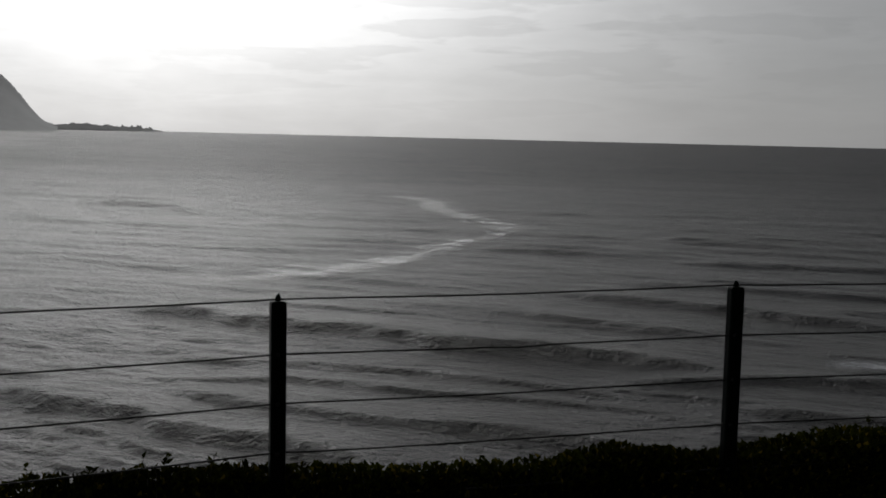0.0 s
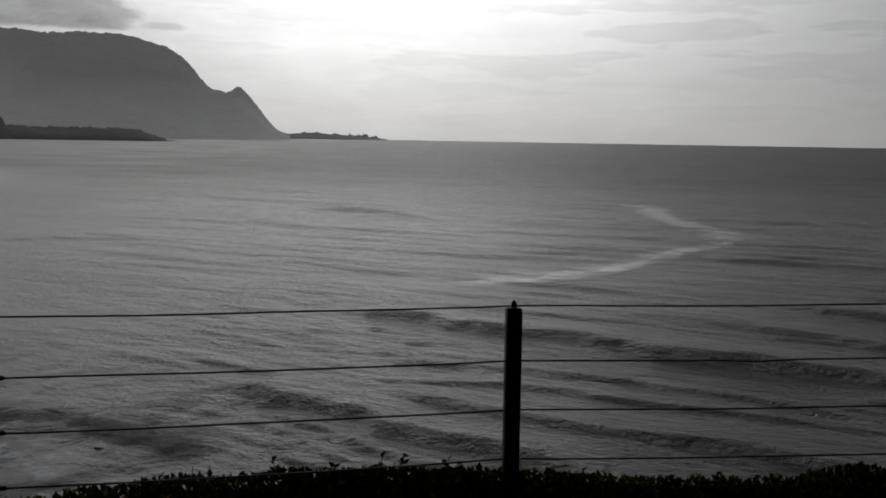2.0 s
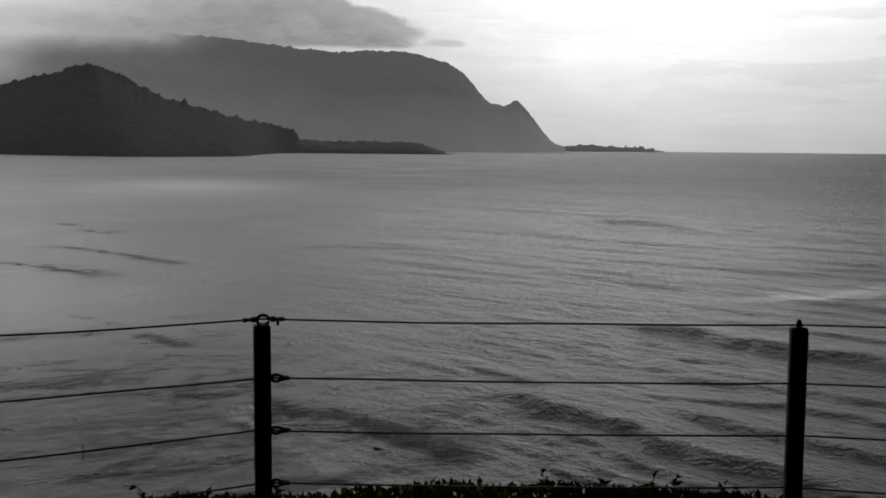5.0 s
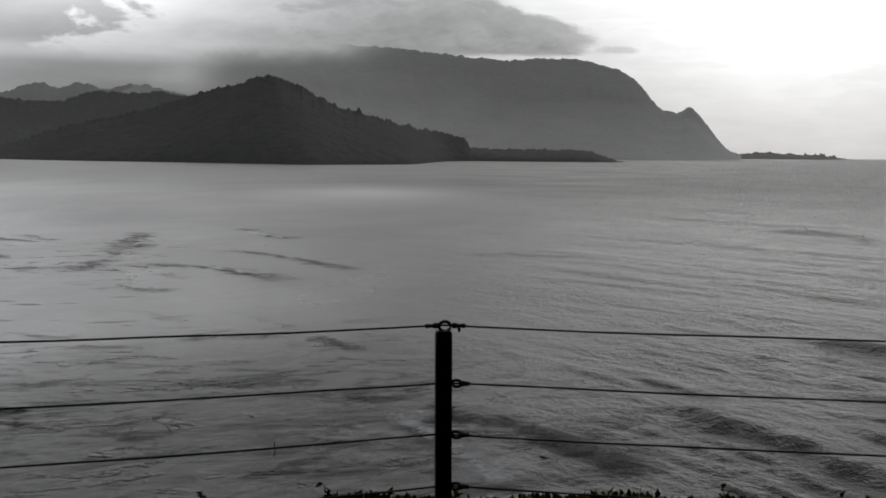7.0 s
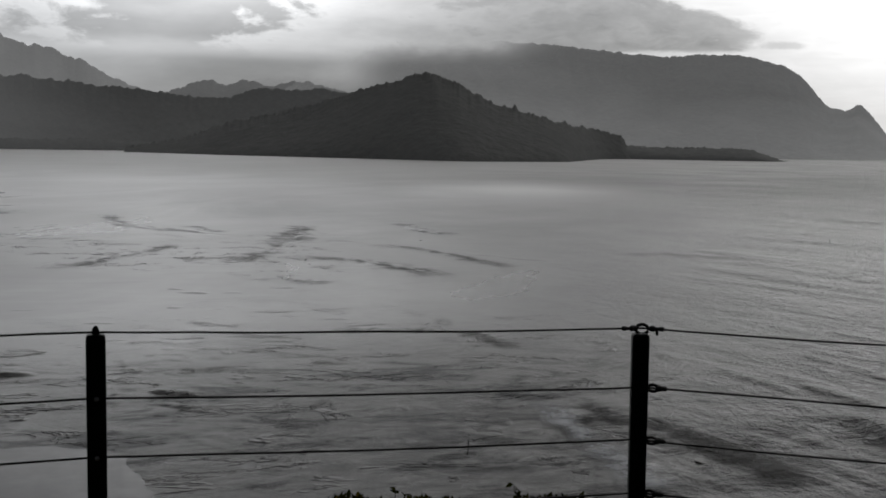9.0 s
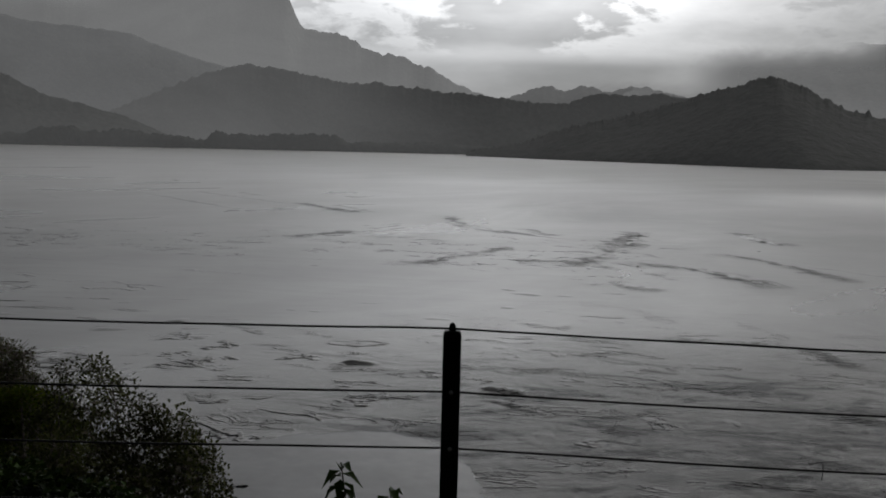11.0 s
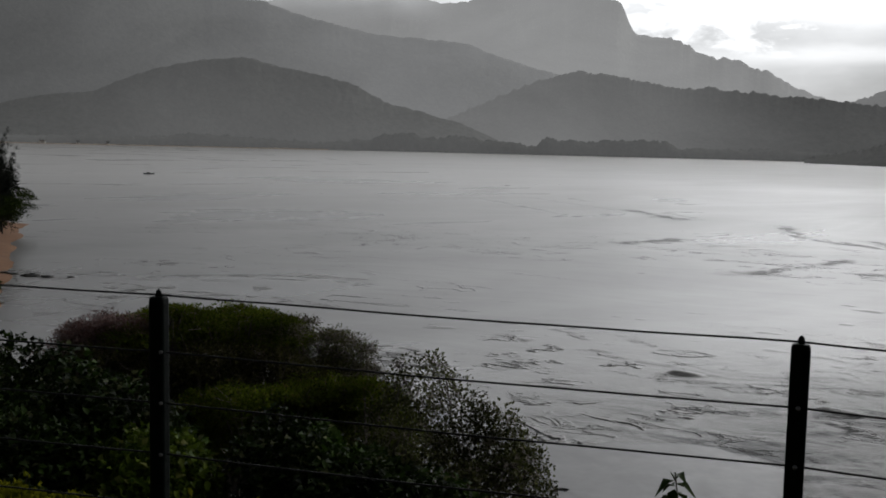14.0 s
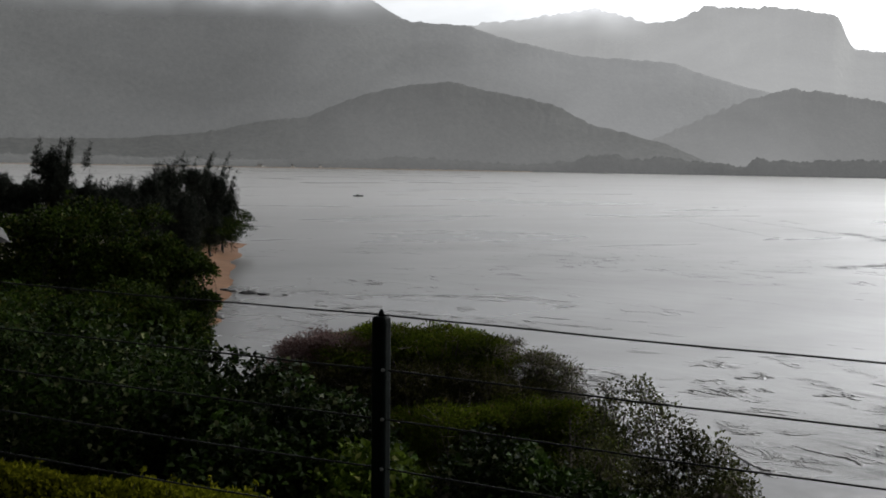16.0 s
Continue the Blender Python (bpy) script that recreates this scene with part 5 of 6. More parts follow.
    v, f = tube([(p[0], p[1], 0.668), (p[0] + 0.002, p[1], 0.645), (p[0] - 0.002, p[1], 0.618)], 0.0014, 5)
    part_of("wire_end", v, f, M_WIRE, fence)


# ---------------------------------------------------------------- plants
def unit(n, r):
    v = r.normal(size=(n, 3))
    return v / np.linalg.norm(v, axis=1)[:, None]


def crown(lobes, n, r, length, width, shell=0.35, up=0.25, spread=0.8, gaps=0.35, droop=0.25, small=False):
    """Leaves on and in a group of rounded lobes (centre and radii), uneven and with gaps."""
    lobes = np.array(lobes, float)
    weight = (lobes[:, 3] * lobes[:, 4] + lobes[:, 4] * lobes[:, 5]) ** 1.0
    pick = r.choice(len(lobes), size=int(n * 1.7), p=weight / weight.sum())
    d = unit(len(pick), r)
    d[:, 2] = np.where(r.random(len(pick)) < 0.75, np.abs(d[:, 2]), d[:, 2])
    lump = fbm(d[:, 0] * 2.2 + pick * 3.1 + 9, d[:, 1] * 2.2 + d[:, 2] * 1.7 + 9, 3, 3)
    keep = lump > gaps * r.random(len(pick)) * 1.3
    rad = (1 - shell * r.random(len(pick)) ** 1.6) * (0.58 + 0.8 * lump) + 0.05 * r.normal(size=len(pick))
    pos = lobes[pick, :3] + d * lobes[pick, 3:6] * rad[:, None]
    pos, d = pos[keep][:n], d[keep][:n]
    m = len(pos)
    axis = d * 0.7 + unit(m, r) * spread + np.array([0, 0, up])
    nor = unit(m, r) * 0.8 + np.array([0, 0, 1.0])
    size = r.uniform(0.65, 1.25, m)
    return leaves(pos, axis, nor, length * size, width * size, droop, small)


def limbs(base, lobes, r, thick, forks=6, sides=6):
    """A tapered trunk that parts into limbs reaching into each lobe, and thinner boughs off them."""
    base, out = np.array(base, float), []
    lobes = np.array(lobes, float)
    fork = base + (lobes[:, :3].mean(0) - base) * np.array([0.35, 0.35, 0.45])
    s = np.linspace(0, 1, 6)[:, None]
    bow = np.array([0.12, -0.1, 0]) * np.linalg.norm(fork - base)
    out.append(tube(base + (fork - base) * s + np.sin(s * np.pi) * bow, np.linspace(thick, thick * 0.72, 6), sides + 2))
    for lb in lobes:
        end = lb[:3] + np.array([0, 0, lb[5] * 0.3])
        w = r.normal(size=3) * 0.12 * np.linalg.norm(end - fork)
        line = fork + (end - fork) * s + np.sin(s * np.pi) * w + np.array([0, 0, -0.15]) * np.sin(s * np.pi) * np.linalg.norm(end - fork)
        out.append(tube(line, np.linspace(thick * 0.55, thick * 0.15, 6), sides))
        for _ in range(forks):
            k = r.integers(2, 6)
            tip = lb[:3] + unit(1, r)[0] * lb[3:6] * r.uniform(0.6, 0.95)
            tip[2] = max(tip[2], lb[2] - lb[5] * 0.3)
            w = r.normal(size=3) * 0.1 * np.linalg.norm(tip - line[k])
            out.append(tube(line[k] + (tip - line[k]) * s + np.sin(s * np.pi) * w, np.linspace(thick * 0.16, thick * 0.04, 6), 4))
    return merged(out)


def twigs(lobes, n, r, thick, reach=0.25):
    lobes = np.array(lobes, float)
    out = []
    s = np.linspace(0, 1, 4)[:, None]
    for _ in range(n):
        lb = lobes[r.integers(len(lobes))]
        d = unit(1, r)[0]
        d[2] = abs(d[2]) * 0.9
        a = lb[:3] + d * lb[3:6] * r.uniform(0.25, 0.6)
        b = lb[:3] + (d + unit(1, r)[0] * 0.35) * lb[3:6] * r.uniform(0.9, 1.08)
        out.append(tube(a + (b - a) * s + np.sin(s * np.pi) * unit(1, r)[0] * reach * 0.3 * np.linalg.norm(b - a), np.linspace(thick, thick * 0.35, 4), 3))
    return merged(out)


def seat(az, r):
    x, y = -r * math.sin(radians(az)), r * math.cos(radians(az))
    return x, y, float(land(np.array([x]), np.array([y]))[0])


def lobe(az, r, elev, wide, deep, tall):
    """A lobe whose top stands at this bearing, distance and elevation."""
    x, y = -r * math.sin(radians(az)), r * math.cos(radians(az))
    return (x, y, 1.62 + r * math.tan(radians(elev)) - tall, deep, wide, tall)


def plant(name, base, lobes, label, category, leaf, n, length, width, seed, group="", thick=0.05, bare=0, twig=None, bark=None, **how):
    r = np.random.default_rng(seed)
    x, y, z = base
    ob = thing(name, (x, y, z), label, category, group)
    v, f = limbs((x, y, z - 0.15), lobes, r, thick)
    part_of("trunk", v, f, bark or M_BARK, ob, shade=True)
    v, f = crown(lobes, n, r, length, width, **how)
    part_of("crown", v, f, leaf, ob)
    if bare:
        v, f = twigs(lobes, bare, r, thick * 0.10)
        tagged(part_of("brushwood", v, f, twig or M_TWIG, ob, "bare pale twigs"), kind="stuff")
    return ob


# how high the hedge has grown along the fence
HEDGE_TOP = tuple(zip((0, 0.44), (1.1, 0.43), (1.5, 0.39), (1.86, 0.375), (2.3, 0.425), (2.5, 0.375), (3.0, 0.365), (3.6, 0.40), (4.2, 0.445), (5.0, 0.44), (5.3, 0.40), (5.6, 0.42),
                      (6.1, 0.45), (6.5, 0.50), (6.8, 0.42), (7.3, 0.34), (8.5, 0.28), (10.0, 0.268), (11.4, 0.24), (13.7, 0.22)))


def build_hedge():
    """A low clipped hedge just outside the fence."""
    r = np.random.default_rng(3)
    seg = FENCE
    ln = np.concatenate([[0], np.cumsum(np.hypot(*(np.diff(seg, axis=0).T)))])
    n = 95000
    s = r.uniform(0, ln[-1], n)
    x, y = np.interp(s, ln, seg[:, 0]), np.interp(s, ln, seg[:, 1])
    tx, ty = np.interp(s, ln, np.gradient(seg[:, 0], ln)), np.interp(s, ln, np.gradient(seg[:, 1], ln))
    q = np.hypot(tx, ty)
    nx, ny = ty / q, -tx / q                          # outwards, to the sea
    sign = np.sign(nx * x + ny * y)
    nx, ny = nx * sign, ny * sign
    a = r.uniform(-0.15, np.pi + 0.15, n)
    lump = fbm(s * 2.2, s * 0 + a, 4, 12, 0.6)
    low = np.interp(s, *HEDGE_TOP) - 0.045 + 0.15 * (lump - 0.5)
    rad = 1 - 0.25 * r.random(n) ** 2
    off = 0.10 + np.cos(a) * 0.26 * rad
    z = np.sin(a) * low * rad
    pos = np.stack([x + nx * off, y + ny * off, np.clip(z, 0.01, None)], -1)
    out = np.stack([nx * np.cos(a), ny * np.cos(a), np.sin(a)], -1)
    size = r.uniform(0.7, 1.3, n)
    v, f = leaves(pos, out + unit(n, r) * 0.8 + np.array([0, 0, 0.4]), unit(n, r) + np.array([0, 0, 0.8]), 0.027 * size, 0.019 * size)
    hedge = thing("hedge", (seg[3][0], seg[3][1], 0), "low clipped hedge with small yellow-green leaves along the fence", "hedge")
    hedge_leaves = part_of("foliage", v, f, M_HEDGE, hedge)
    # unclipped shoots standing out of the top
    shoots, tips = [], []
    for i in np.nonzero(np.abs(a - np.pi / 2) < 0.7)[0][:620]:
        long = 0.015 + 0.065 * r.random() ** 3
        top = pos[i] + np.array([r.normal() * 0.25 * long, r.normal() * 0.25 * long, long])
        shoots.append(tube(np.linspace(pos[i] - np.array([0, 0, 0.03]), top, 3), 0.0016, 3))
        for k in range(6):
            tips.append(pos[i] + (top - pos[i]) * r.uniform(0.2, 1.05))
    tips = np.array(tips)
    m = len(tips)
    grow = r.uniform(0.7, 1.35, m)
    v, f = merged([(v, f), leaves(tips, unit(m, r) + np.array([0, 0, 0.5]), unit(m, r) + np.array([0, 0, 0.6]), 0.026 * grow, 0.016 * grow)])
    hedge_leaves.data = mesh_of("foliage", v, f, M_HEDGE)
    stems = shoots
    for k in range(420):
        i = r.integers(n)
        b = np.array([x[i] + nx[i] * 0.1, y[i] + ny[i] * 0.1, -0.03])
        t = pos[i] + np.array([0, 0, 0.01])
        u = np.linspace(0, 1, 4)[:, None]
        stems.append(tube(b + (t - b) * u + np.sin(u * np.pi) * r.normal(size=3) * 0.03, np.linspace(0.005, 0.0018, 4), 4))
    v, f = merged(stems)
    tagged(part_of("stems", v, f, M_DARK_BARK, hedge), kind="stuff")
    # a near-black sheet that stands in for the shade inside the hedge
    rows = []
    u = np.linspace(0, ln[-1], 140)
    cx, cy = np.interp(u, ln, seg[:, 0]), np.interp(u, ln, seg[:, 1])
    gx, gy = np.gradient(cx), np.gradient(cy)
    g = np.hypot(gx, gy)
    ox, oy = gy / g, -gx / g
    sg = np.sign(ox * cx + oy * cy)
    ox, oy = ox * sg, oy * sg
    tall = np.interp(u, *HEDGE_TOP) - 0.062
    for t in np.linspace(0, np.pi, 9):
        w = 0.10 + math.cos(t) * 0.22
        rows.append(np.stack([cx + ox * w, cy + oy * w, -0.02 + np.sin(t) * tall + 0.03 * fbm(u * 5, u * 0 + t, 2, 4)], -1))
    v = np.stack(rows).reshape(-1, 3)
    part_of("shade_core", v, sheet(9, 140), M_HEDGE_SHADE, hedge)


def clumps(crest, drop, n, near, far, size, flat, r):
    """Flattened clumps of foliage under a skyline of bearings and elevations, in loose tiers."""
    az, el = np.array(crest, float).T
    order = np.argsort(az)
    out = []
    for k in range(n):
        a = r.uniform(az.min(), az.max())
        d = r.uniform(near, far)
        e = float(np.interp(a, az[order], el[order])) - drop * (k / n) ** 1.2 - r.uniform(0, 0.25)
        w = size * r.uniform(0.6, 1.35)
        out.append(lobe(a, d, e, w, w, w * flat * r.uniform(0.7, 1.3)))
    return out


def build_bushes():
    rr = np.random.default_rng(77)
    # flat-topped feathery shrub whose two sides have died back to bare twigs
    roof = clumps([(92.4, -8.8), (91.4, -8.4), (89.5, -7.98), (87.4, -8.15), (85, -8.5), (84.0, -8.8)], 1.8, 100, 15.2, 17.4, 0.36, 0.42, rr)
    plant("shrub", seat(88.5, 16.2), roof, "flat-topped shrub with fine feathery green leaves in loose tiers", "shrub", M_FERN, 85000, 0.048, 0.017, 101,
          thick=0.09, bare=420, shell=0.85, up=0.30, gaps=0.45, small=True)
    skirt = clumps([(88.6, -12.4), (86, -11.9), (83, -11.7), (80, -11.9), (78.3, -12.9)], 3.4, 80, 13.8, 15.2, 0.40, 0.5, rr)
    plant("shrub", seat(83.5, 14.5), skirt, "low spreading shrub with bright feathery green leaves", "shrub", M_FERN, 90000, 0.050, 0.018, 105,
          thick=0.08, bare=260, shell=0.8, up=0.30, gaps=0.40, small=True)
    shade = clumps([(96.2, -10.3), (94, -10.0), (91, -9.9), (88, -9.9), (84, -10.1), (80.5, -11.0)], 4.4, 130, 14.6, 16.2, 0.36, 0.6, rr)
    plant("shrub", seat(91, 15.0), shade, "thin shaded shrub with dull brownish leaves", "shrub", M_DULL, 54000, 0.050, 0.022, 106,
          thick=0.06, bare=500, shell=0.8, up=0.2, gaps=0.5, small=True)
    rosy = clumps([(96.0, -10.0), (95.5, -9.4), (94.7, -8.75), (93.5, -8.35), (91.9, -8.45), (91.2, -8.7)], 1.7, 44, 15.2, 16.8, 0.28, 0.7, rr)
    plant("shrub", seat(94.4, 16.4), rosy, "half-bare shrub with reddish grey twigs", "shrub", M_ROSY, 16000, 0.040, 0.016, 102,
          thick=0.05, bare=2200, twig=M_ROSY_TWIG, shell=0.7, gaps=0.55, small=True)
    grey = clumps([(84.9, -8.6), (83, -8.8), (81.3, -9.35), (80.1, -10.1), (79.4, -11.3)], 1.9, 38, 15.4, 16.8, 0.30, 0.65, rr)
    plant("shrub", seat(82.0, 16.0), grey, "half-bare grey shrub with small leaves on fine twigs", "shrub", M_SPARSE, 9500, 0.040, 0.020, 104,
          thick=0.06, bare=1700, shell=0.8, gaps=0.55, small=True)
    # sparse bush on the edge, seen against the water
    side = [lobe(77.6, 13, -11.0, 0.42, 0.5, 0.5), lobe(75.4, 13, -12.1, 0.50, 0.5, 0.5), lobe(73.6, 13, -13.0, 0.42, 0.5, 0.5), lobe(78.2, 12.6, -12.9, 0.7, 0.6, 0.6),
            lobe(74.8, 12.6, -14.0, 0.75, 0.6, 0.6), lobe(72.2, 12.8, -14.6, 0.40, 0.5, 0.5), lobe(71.4, 12.8, -16.4, 0.30, 0.4, 0.4), lobe(77.5, 12.2, -15.2, 0.9, 0.6, 0.7), lobe(73.5, 12.4, -16.2, 0.7, 0.6, 0.6)]
    for lb in list(side):
        for _ in range(5):
            q = unit(1, rr)[0]
            k = rr.uniform(0.25, 0.4)
            side.append(tuple(np.array(lb[:3]) + q * np.array(lb[3:]) * 0.9) + (lb[3] * k, lb[4] * k, lb[5] * k))
    plant("bush", seat(76.0, 12.4), side, "open bush with small dull leaves on thin grey twigs", "bush", M_SPARSE, 15000, 0.050, 0.034, 103, thick=0.05, bare=760,
          shell=0.45, up=0.2, gaps=0.62)
    # vines and bushes with big glossy leaves nearer the fence
    near = [(107.5, 12.5, -6.9, 1.5, 1.3, 1.7), (103.2, 11.5, -8.2, 1.2, 1.1, 1.5), (99.6, 11.0, -9.4, 0.9, 1.0, 1.3), (96.6, 10.5, -10.2, 0.75, 0.9, 1.1), (93.4, 10.0, -11.6, 0.7, 0.8, 1.0),
            (91.4, 9.0, -14.5, 0.55, 0.6, 0.7), (84.6, 9.2, -14.0, 0.6, 0.7, 0.8), (82.0, 9.0, -15.4, 0.7, 0.7, 0.7), (78.4, 8.6, -16.6, 0.6, 0.6, 0.6), (94.8, 9.8, -13.0, 0.6, 0.7, 0.8), (97.6, 9.4, -13.4, 0.7, 0.7, 0.8)]
    for k, (a, d, e, w, dp, t) in enumerate(near):
        r = np.random.default_rng(200 + k)
        lobes = [lobe(a, d, e, w * 0.8, dp * 0.8, t * 0.55)]
        for j in range(8):
            lobes.append(lobe(a + r.uniform(-0.8, 0.8) * w * 57 / d, d - r.uniform(-0.3, 0.5), e - r.uniform(0.8, 7.0), w * 0.6, dp * 0.6, t * 0.5))
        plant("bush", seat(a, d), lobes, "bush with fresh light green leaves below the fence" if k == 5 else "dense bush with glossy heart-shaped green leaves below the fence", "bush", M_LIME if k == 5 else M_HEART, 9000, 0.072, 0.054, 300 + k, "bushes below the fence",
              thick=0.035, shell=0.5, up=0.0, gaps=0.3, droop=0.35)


def build_sprigs():
    """Young shoots with hanging leaves, standing clear of the hedge."""
    for az, d, e, tall, count, seed in ((65.2, 4.6, -15.85, 0.9, 11, 1), (62.7, 4.5, -17.1, 0.8, 8, 2), (68.6, 4.7, -18.2, 0.8, 7, 3)):
        r = np.random.default_rng(seed)
        x, y, z = seat(az, d)
        top = 1.62 + d * math.tan(radians(e))
        ob = thing("seedling", (x, y, z), "young shoot with drooping dark green leaves", "plant", "shoots beside the hedge")
        u = np.linspace(0, 1, 7)[:, None]
        base, tip = np.array([x, y, z - 0.05]), np.array([x + 0.02, y - 0.02, top])
        line = base + (tip - base) * u + np.sin(u * np.pi) * np.array([0.03, 0.05, 0])
        v, f = tube(line, np.linspace(0.010, 0.003, 7), 6)
        part_of("stem", v, f, M_BARK, ob)
        for k in range(count):
            a = k * 2.4 + r.uniform(-0.3, 0.3)
            at = tip + np.array([0, 0, -0.012 * k - 0.01])
            axis = np.array([[math.cos(a), math.sin(a), 0.25 - 0.10 * k + r.uniform(-0.2, 0.2)]])
            v, f = leaves(at[None], axis, np.array([[0.0, 0.0, 1.0]]), 0.085 + 0.035 * r.random(), 0.045, 0.55)
            part_of("leaf", v, f, M_HEART, ob)


def build_bluff_trees():
    # broad shade trees on the slope
    broad = [(104.6, 62, -2.1, 5.0, 4.5, 3.6, 7), (101.0, 60, -4.2, 3.0, 3.4, 3.2, 5), (108.5, 66, -3.0, 5.0, 4.5, 4.0, 6), (102.6, 48, -6.2, 3.2, 3.0, 2.6, 5),
             (107.4, 44, -6.4, 3.6, 3.2, 2.8, 5), (101.2, 42, -7.4, 1.6, 2.0, 2.0, 4), (104.6, 30, -8.4, 2.2, 2.0, 2.0, 5), (109.4, 28, -7.6, 2.4, 2.0, 2.2, 5)]
    for k, (a, d, e, w, dp, t, m) in enumerate(broad):
        r = np.random.default_rng(400 + k)
        lobes = [lobe(a, d, e, w * 0.55, dp * 0.55, t * 0.5)]
        for j in range(m * 5):
            g = r.uniform(0.18, 0.40)
            lobes.append(lobe(a + r.uniform(-0.85, 0.85) * w * 57 / d, d + r.uniform(-0.6, 0.5) * dp, e - r.uniform(0.2, 1.5 * t * 57 / d), w * g, dp * g, t * g))
        size = 0.24 if d > 50 else 0.17
        plant("tree", seat(a, d), lobes, "broad-crowned shade tree with dense dark green leaves on the bluff", "tree", M_BROAD, 22000, size, size * 0.7, 420 + k, "shade trees on the bluff",
              thick=0.16, bark=M_DARK_BARK, shell=0.6, up=0.1, gaps=0.2, small=True)
    # ironwoods with wispy plumes above the beach
    iron = [(98.4, 240, 0.05, 7.5), (99.3, 232, 0.05, 8.0), (100.4, 226, 0.15, 8.0), (101.5, 218, -0.45, 8.0), (102.6, 208, -1.0, 8.0), (103.6, 204, -1.1, 8.0), (104.7, 196, -1.1, 7.5),
            (105.9, 190, 0.75, 6.0), (107.2, 196, -1.0, 7.5), (108.6, 200, -1.0, 8.0), (97.8, 256, -0.9, 5.5), (100.0, 205, -1.7, 8.0), (102.2, 186, -2.1, 8.0)]
    for k, (a, d, e, w) in enumerate(iron):
        r = np.random.default_rng(500 + k)
        x, y, z = seat(a, d)
        top = 1.62 + d * math.tan(radians(e))
        tall = top - z
        lean = np.array([math.cos(radians(a)), math.sin(radians(a))])     # downwind
        lobes = []
        for j in range(22):
            q = r.random()
            a2, away = r.uniform(0, 6.28), w * 0.42 * (1 - 0.5 * q) * r.uniform(0.2, 1.0)
            s = w * r.uniform(0.18, 0.32)
            lobes.append((x + math.cos(a2) * away, y + math.sin(a2) * away, z + tall * (0.15 + 0.58 * q), s, s, tall * r.uniform(0.09, 0.16)))
        for j in range(13):                           # plumes, bent by the wind
            px, py = x + r.normal() * w * 0.26, y + r.normal() * w * 0.26
            foot, long = z + tall * r.uniform(0.45, 0.78), tall * r.uniform(0.16, 0.30)
            for i in range(5):
                u = i / 4
                h = min(foot + long * u, top)
                o = lean * (0.10 + 0.22 * u * u) * long
                lobes.append((px + o[0], py + o[1], h, w * 0.085 * (1.05 - 0.8 * u), w * 0.085 * (1.05 - 0.8 * u), long * 0.17))
        ob = thing("ironwood_tree", (x, y, z), "dark wispy ironwood tree above the beach", "tree", "ironwoods above the beach")
        v, f = limbs((x, y, z - 0.3), lobes[:9], r, 0.3, 2)
        part_of("trunk", v, f, M_DARK_BARK, ob, shade=True)
        v, f = crown(lobes, 20000, r, 0.80, 0.085, shell=0.9, up=0.5, spread=0.9, gaps=0.35, droop=0.1, small=True)
        part_of("crown", v, f, M_NEEDLE, ob)
    low = [(97.5, 266, -2.6, 4.2), (97.6, 252, -3.0, 4.6), (98.8, 240, -3.4, 3.5), (99.9, 215, -4.2, 3.0), (100.3, 195, -4.9, 3.0), (100.6, 175, -5.2, 3.0), (99.55, 152, -6.9, 2.0), (100.0, 150, -5.9, 2.6), (100.0, 130, -6.4, 2.6), (99.75, 110, -7.2, 2.4), (100.05, 92, -7.9, 2.2)]
    for k, (a, d, e, w) in enumerate(low):
        r = np.random.default_rng(600 + k)
        lobes = [lobe(a + r.uniform(-0.4, 0.4), d, e - 0.5 * j * 0.4, w, w, 1.8) for j in range(4)]
        plant("beach_bush", seat(a + 0.2, d), lobes, "low green bush at the top of the beach", "bush", M_BROAD, 4000, 0.40, 0.22, 620 + k, "bushes over the beach", thick=0.12, bark=M_DARK_BARK, gaps=0.3, small=True)


# ---------------------------------------------------------------- buildings and boat
def box_bm(cx, cy, cz, sx, sy, sz, bevel=0.0):
    bm = bmesh.new()
    bmesh.ops.create_cube(bm, size=1)
    moved(bm, Matrix.Translation((cx, cy, cz)) @ Matrix.Diagonal((sx, sy, sz, 1)))
    if bevel:
        bmesh.ops.bevel(bm, geom=bm.edges[:], offset=bevel, segments=2, affect="EDGES", profile=0.5)
    return bm


def house(x, y, z, w, d, h, turn, wall, label, windows=3, seed=0):
    ob = thing("house", (x, y, z), label, "house")
    m = Matrix.Translation((x, y, z)) @ Matrix.Rotation(radians(turn), 4, "Z")
    part("wall", moved(box_bm(0, 0, h / 2 - 0.5, w, d, h + 1.0, 0.05), m), wall, ob)
    bm = bmesh.new()
    o, rise = 0.5, h * 0.55
    pts = [(-w / 2 - o, -d / 2 - o, h), (w / 2 + o, -d / 2 - o, h), (w / 2 + o, d / 2 + o, h), (-w / 2 - o, d / 2 + o, h), (-w / 2 - o, 0, h + rise), (w / 2 + o, 0, h + rise)]
    vs = [bm.verts.new(p) for p in pts]
    for f in ((0, 1, 5, 4), (2, 3, 4, 5), (0, 4, 3), (1, 2, 5), (3, 2, 1, 0)):
        bm.faces.new([vs[i] for i in f])
    part("roof", moved(bm, m), M_ROOF, ob)
    for s in (-1, 1):
        for k in range(windows):
            px = -w / 2 + w * (k + 0.5) / windows
            win = part("window", moved(box_bm(px, s * (d / 2 + 0.02), h * 0.55, 1.1, 0.08, 1.2, 0.02), m), M_WHITE, ob)
            part("pane", moved(box_bm(px, s * (d / 2 + 0.05), h * 0.55, 0.9, 0.06, 1.0), m), M_GLASS, win)
    part("door", moved(box_bm(w * 0.33, d / 2 + 0.03, 1.0, 0.9, 0.07, 2.0, 0.02), m), M_GLASS, ob)
    return ob


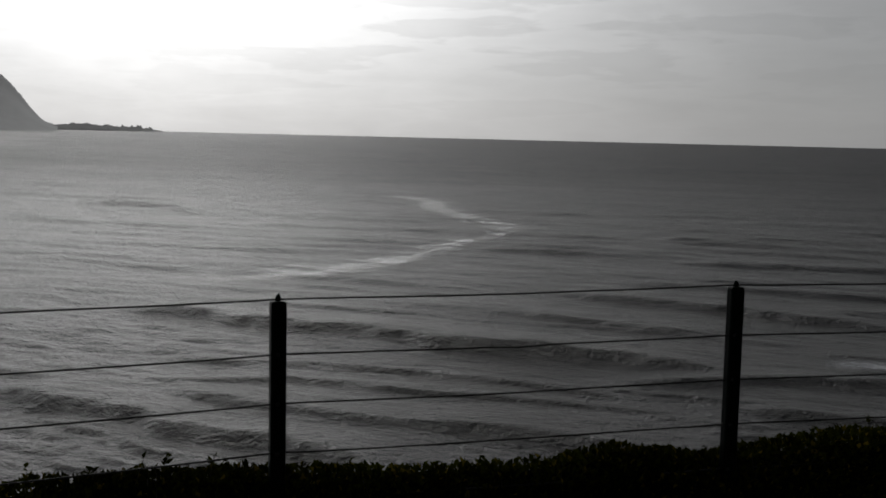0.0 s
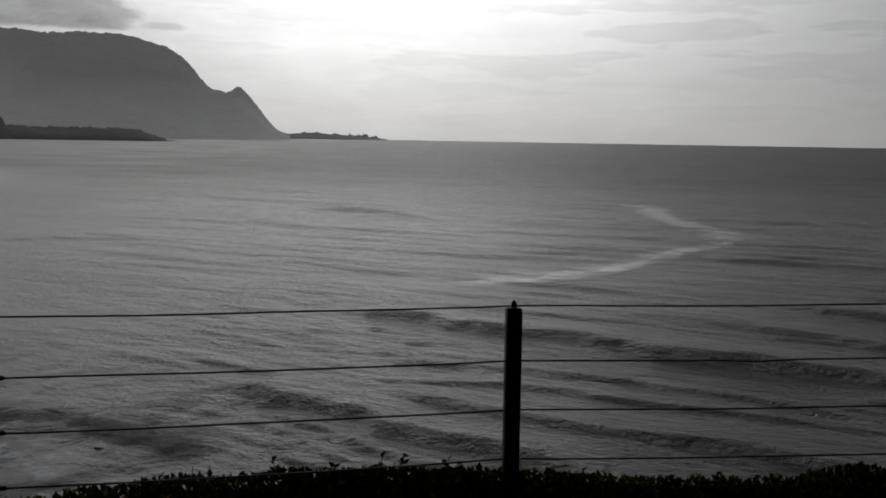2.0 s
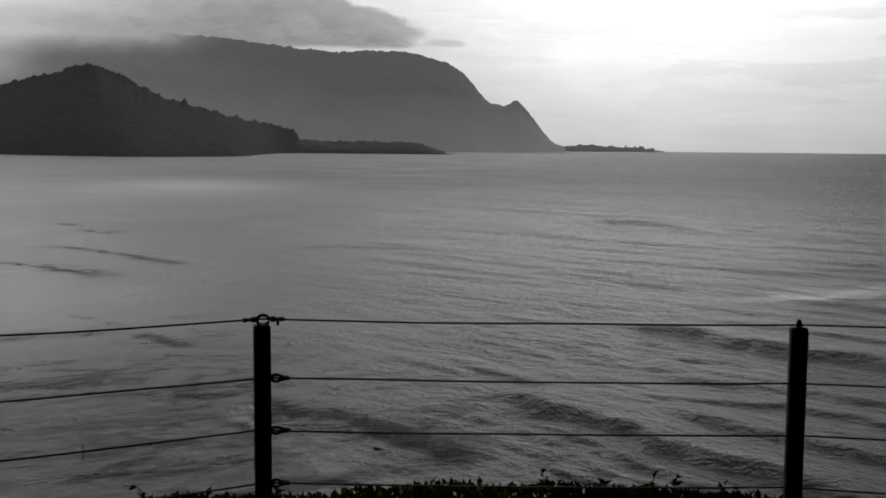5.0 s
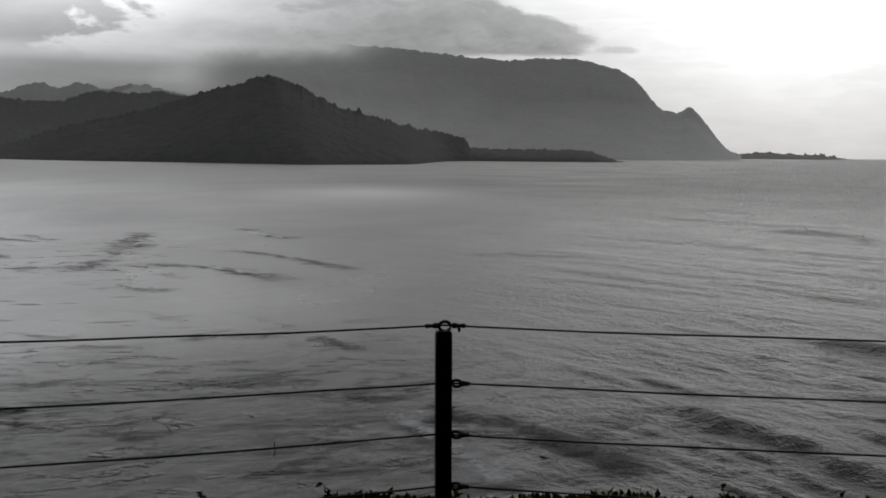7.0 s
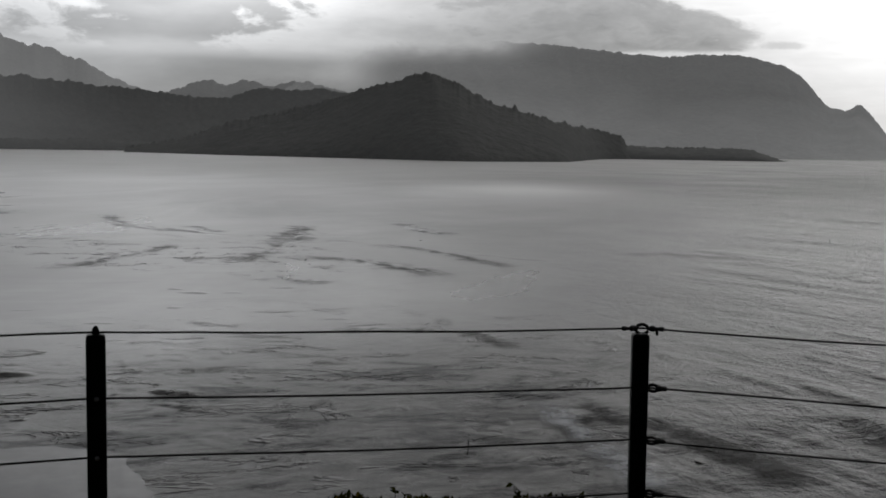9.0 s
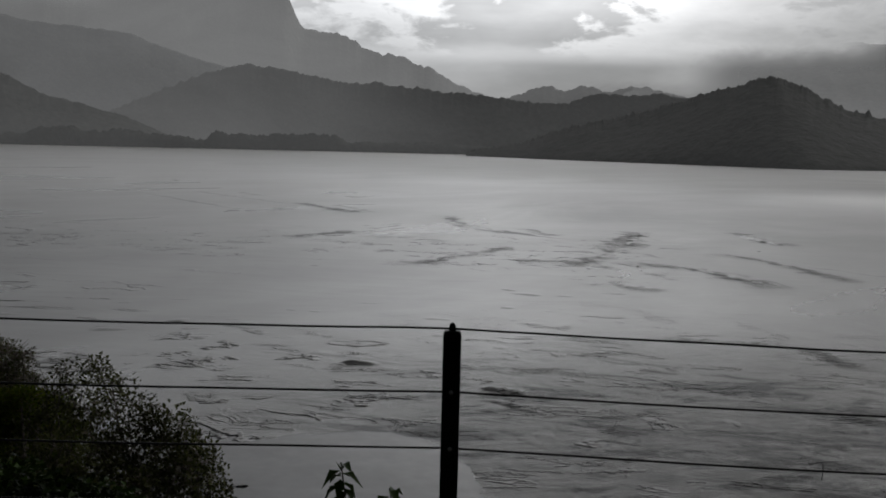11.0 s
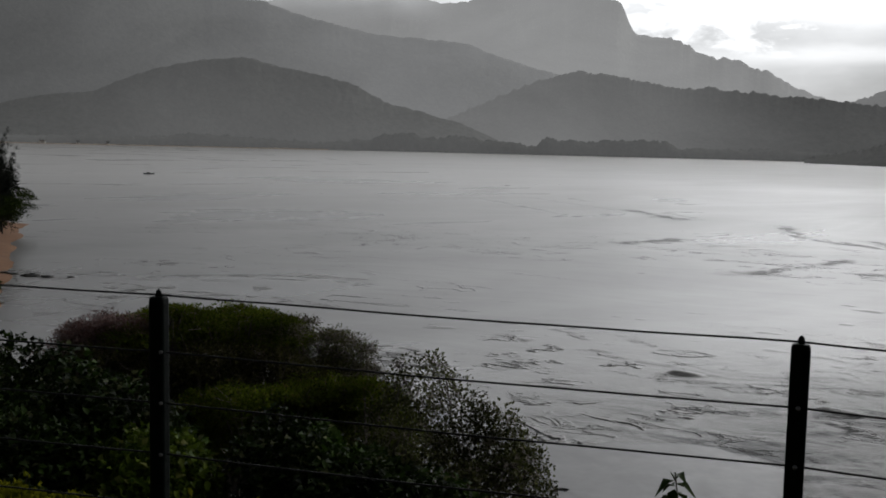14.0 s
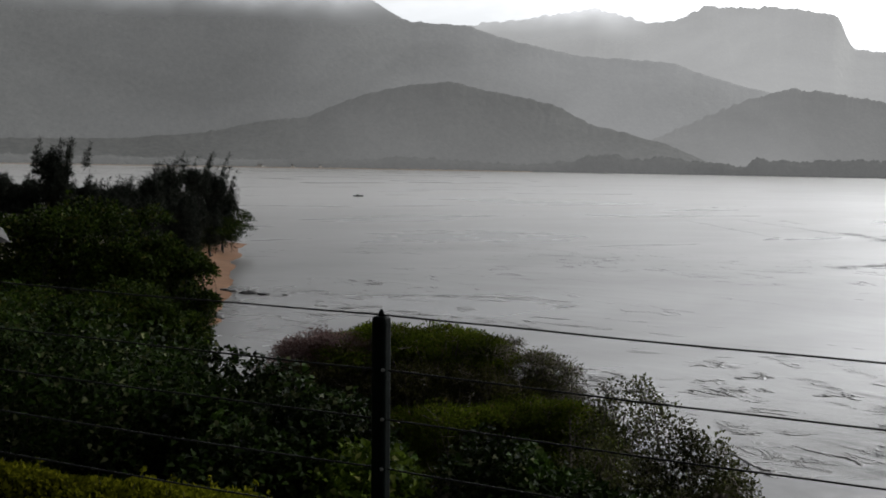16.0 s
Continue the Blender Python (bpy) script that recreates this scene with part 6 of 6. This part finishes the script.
def build_boat():
    x, y = -671.0, -11.0
    z = SEA - 0.05
    ob = thing("boat", (x, y, z), "small dark boat lying still on the bay", "boat")
    m = Matrix.Translation((x, y, z)) @ Matrix.Rotation(radians(80), 4, "Z")
    bm = bmesh.new()
    loops = []
    for t in np.linspace(0, 1, 11):
        half = 1.05 * math.sin(math.pi * min(1, 0.18 + t * 0.82)) ** 0.6 * (1 if t < 0.95 else 0.4)
        sheer = 0.75 + 0.35 * (2 * t - 0.8) ** 2
        loops.append([bm.verts.new((-3.0 + 6.0 * t, q * half * (1 if h > 0 else 0.55), h * sheer - 0.15)) for q, h in ((-1, 1), (-1, 0), (1, 0), (1, 1))])
    for a, b in zip(loops, loops[1:]):
        for i in range(3):
            bm.faces.new((a[i], a[i + 1], b[i + 1], b[i]))
        bm.faces.new((a[3], a[0], b[0], b[3]))
    bm.faces.new(loops[0]), bm.faces.new(loops[-1][::-1])
    part("hull", moved(bm, m), M_HULL, ob)
    part("cabin", moved(box_bm(-0.4, 0, 0.95, 1.8, 1.3, 0.7, 0.1), m), M_HULL, ob)
    part("outboard_motor", moved(box_bm(-3.15, 0, 0.6, 0.35, 0.4, 0.7, 0.08), m), M_HULL, ob)


build_fence()
build_hedge()
build_sprigs()
build_bushes()
build_bluff_trees()
build_beach()
for k, (rx, ry, s) in enumerate(((-181, -24.3, 1.9), (-178.5, -20.5, 1.6), (-177, -18.0, 1.2), (-176.5, -14.6, 0.6), (-150, -21.8, 1.5))):
    rock(rx, ry, SEA + 0.05, (s * 0.8, s, s * 0.28), k)
for k, (rx, ry, s) in enumerate(((-41.2, 70.7, 0.5), (-39.6, 70.4, 0.6), (-37.7, 71.0, 0.4), (-36.6, 67.7, 0.7), (-33.9, 64.4, 0.5))):
    rock(rx, ry, SEA + 0.06, (s, s * 0.5, s * 0.22), 20 + k, "small black rock awash on the ledge", "rocks on the ledge")
house(-37.6, -15.6, -4.5, 6, 5, 3.4, 20, M_CREAM, "cream-walled house half hidden behind the trees")
for hz, hw in ((95.95, 14), (94.3, 8), (92.9, 7)):
    hx, hy = -2862 * math.sin(radians(hz)), 2862 * math.cos(radians(hz))
    house(hx, hy, SEA + 2.2, hw, 8, 4.5, 92, M_WHITE, "white house among the trees on the far beach", 3)
build_boat()
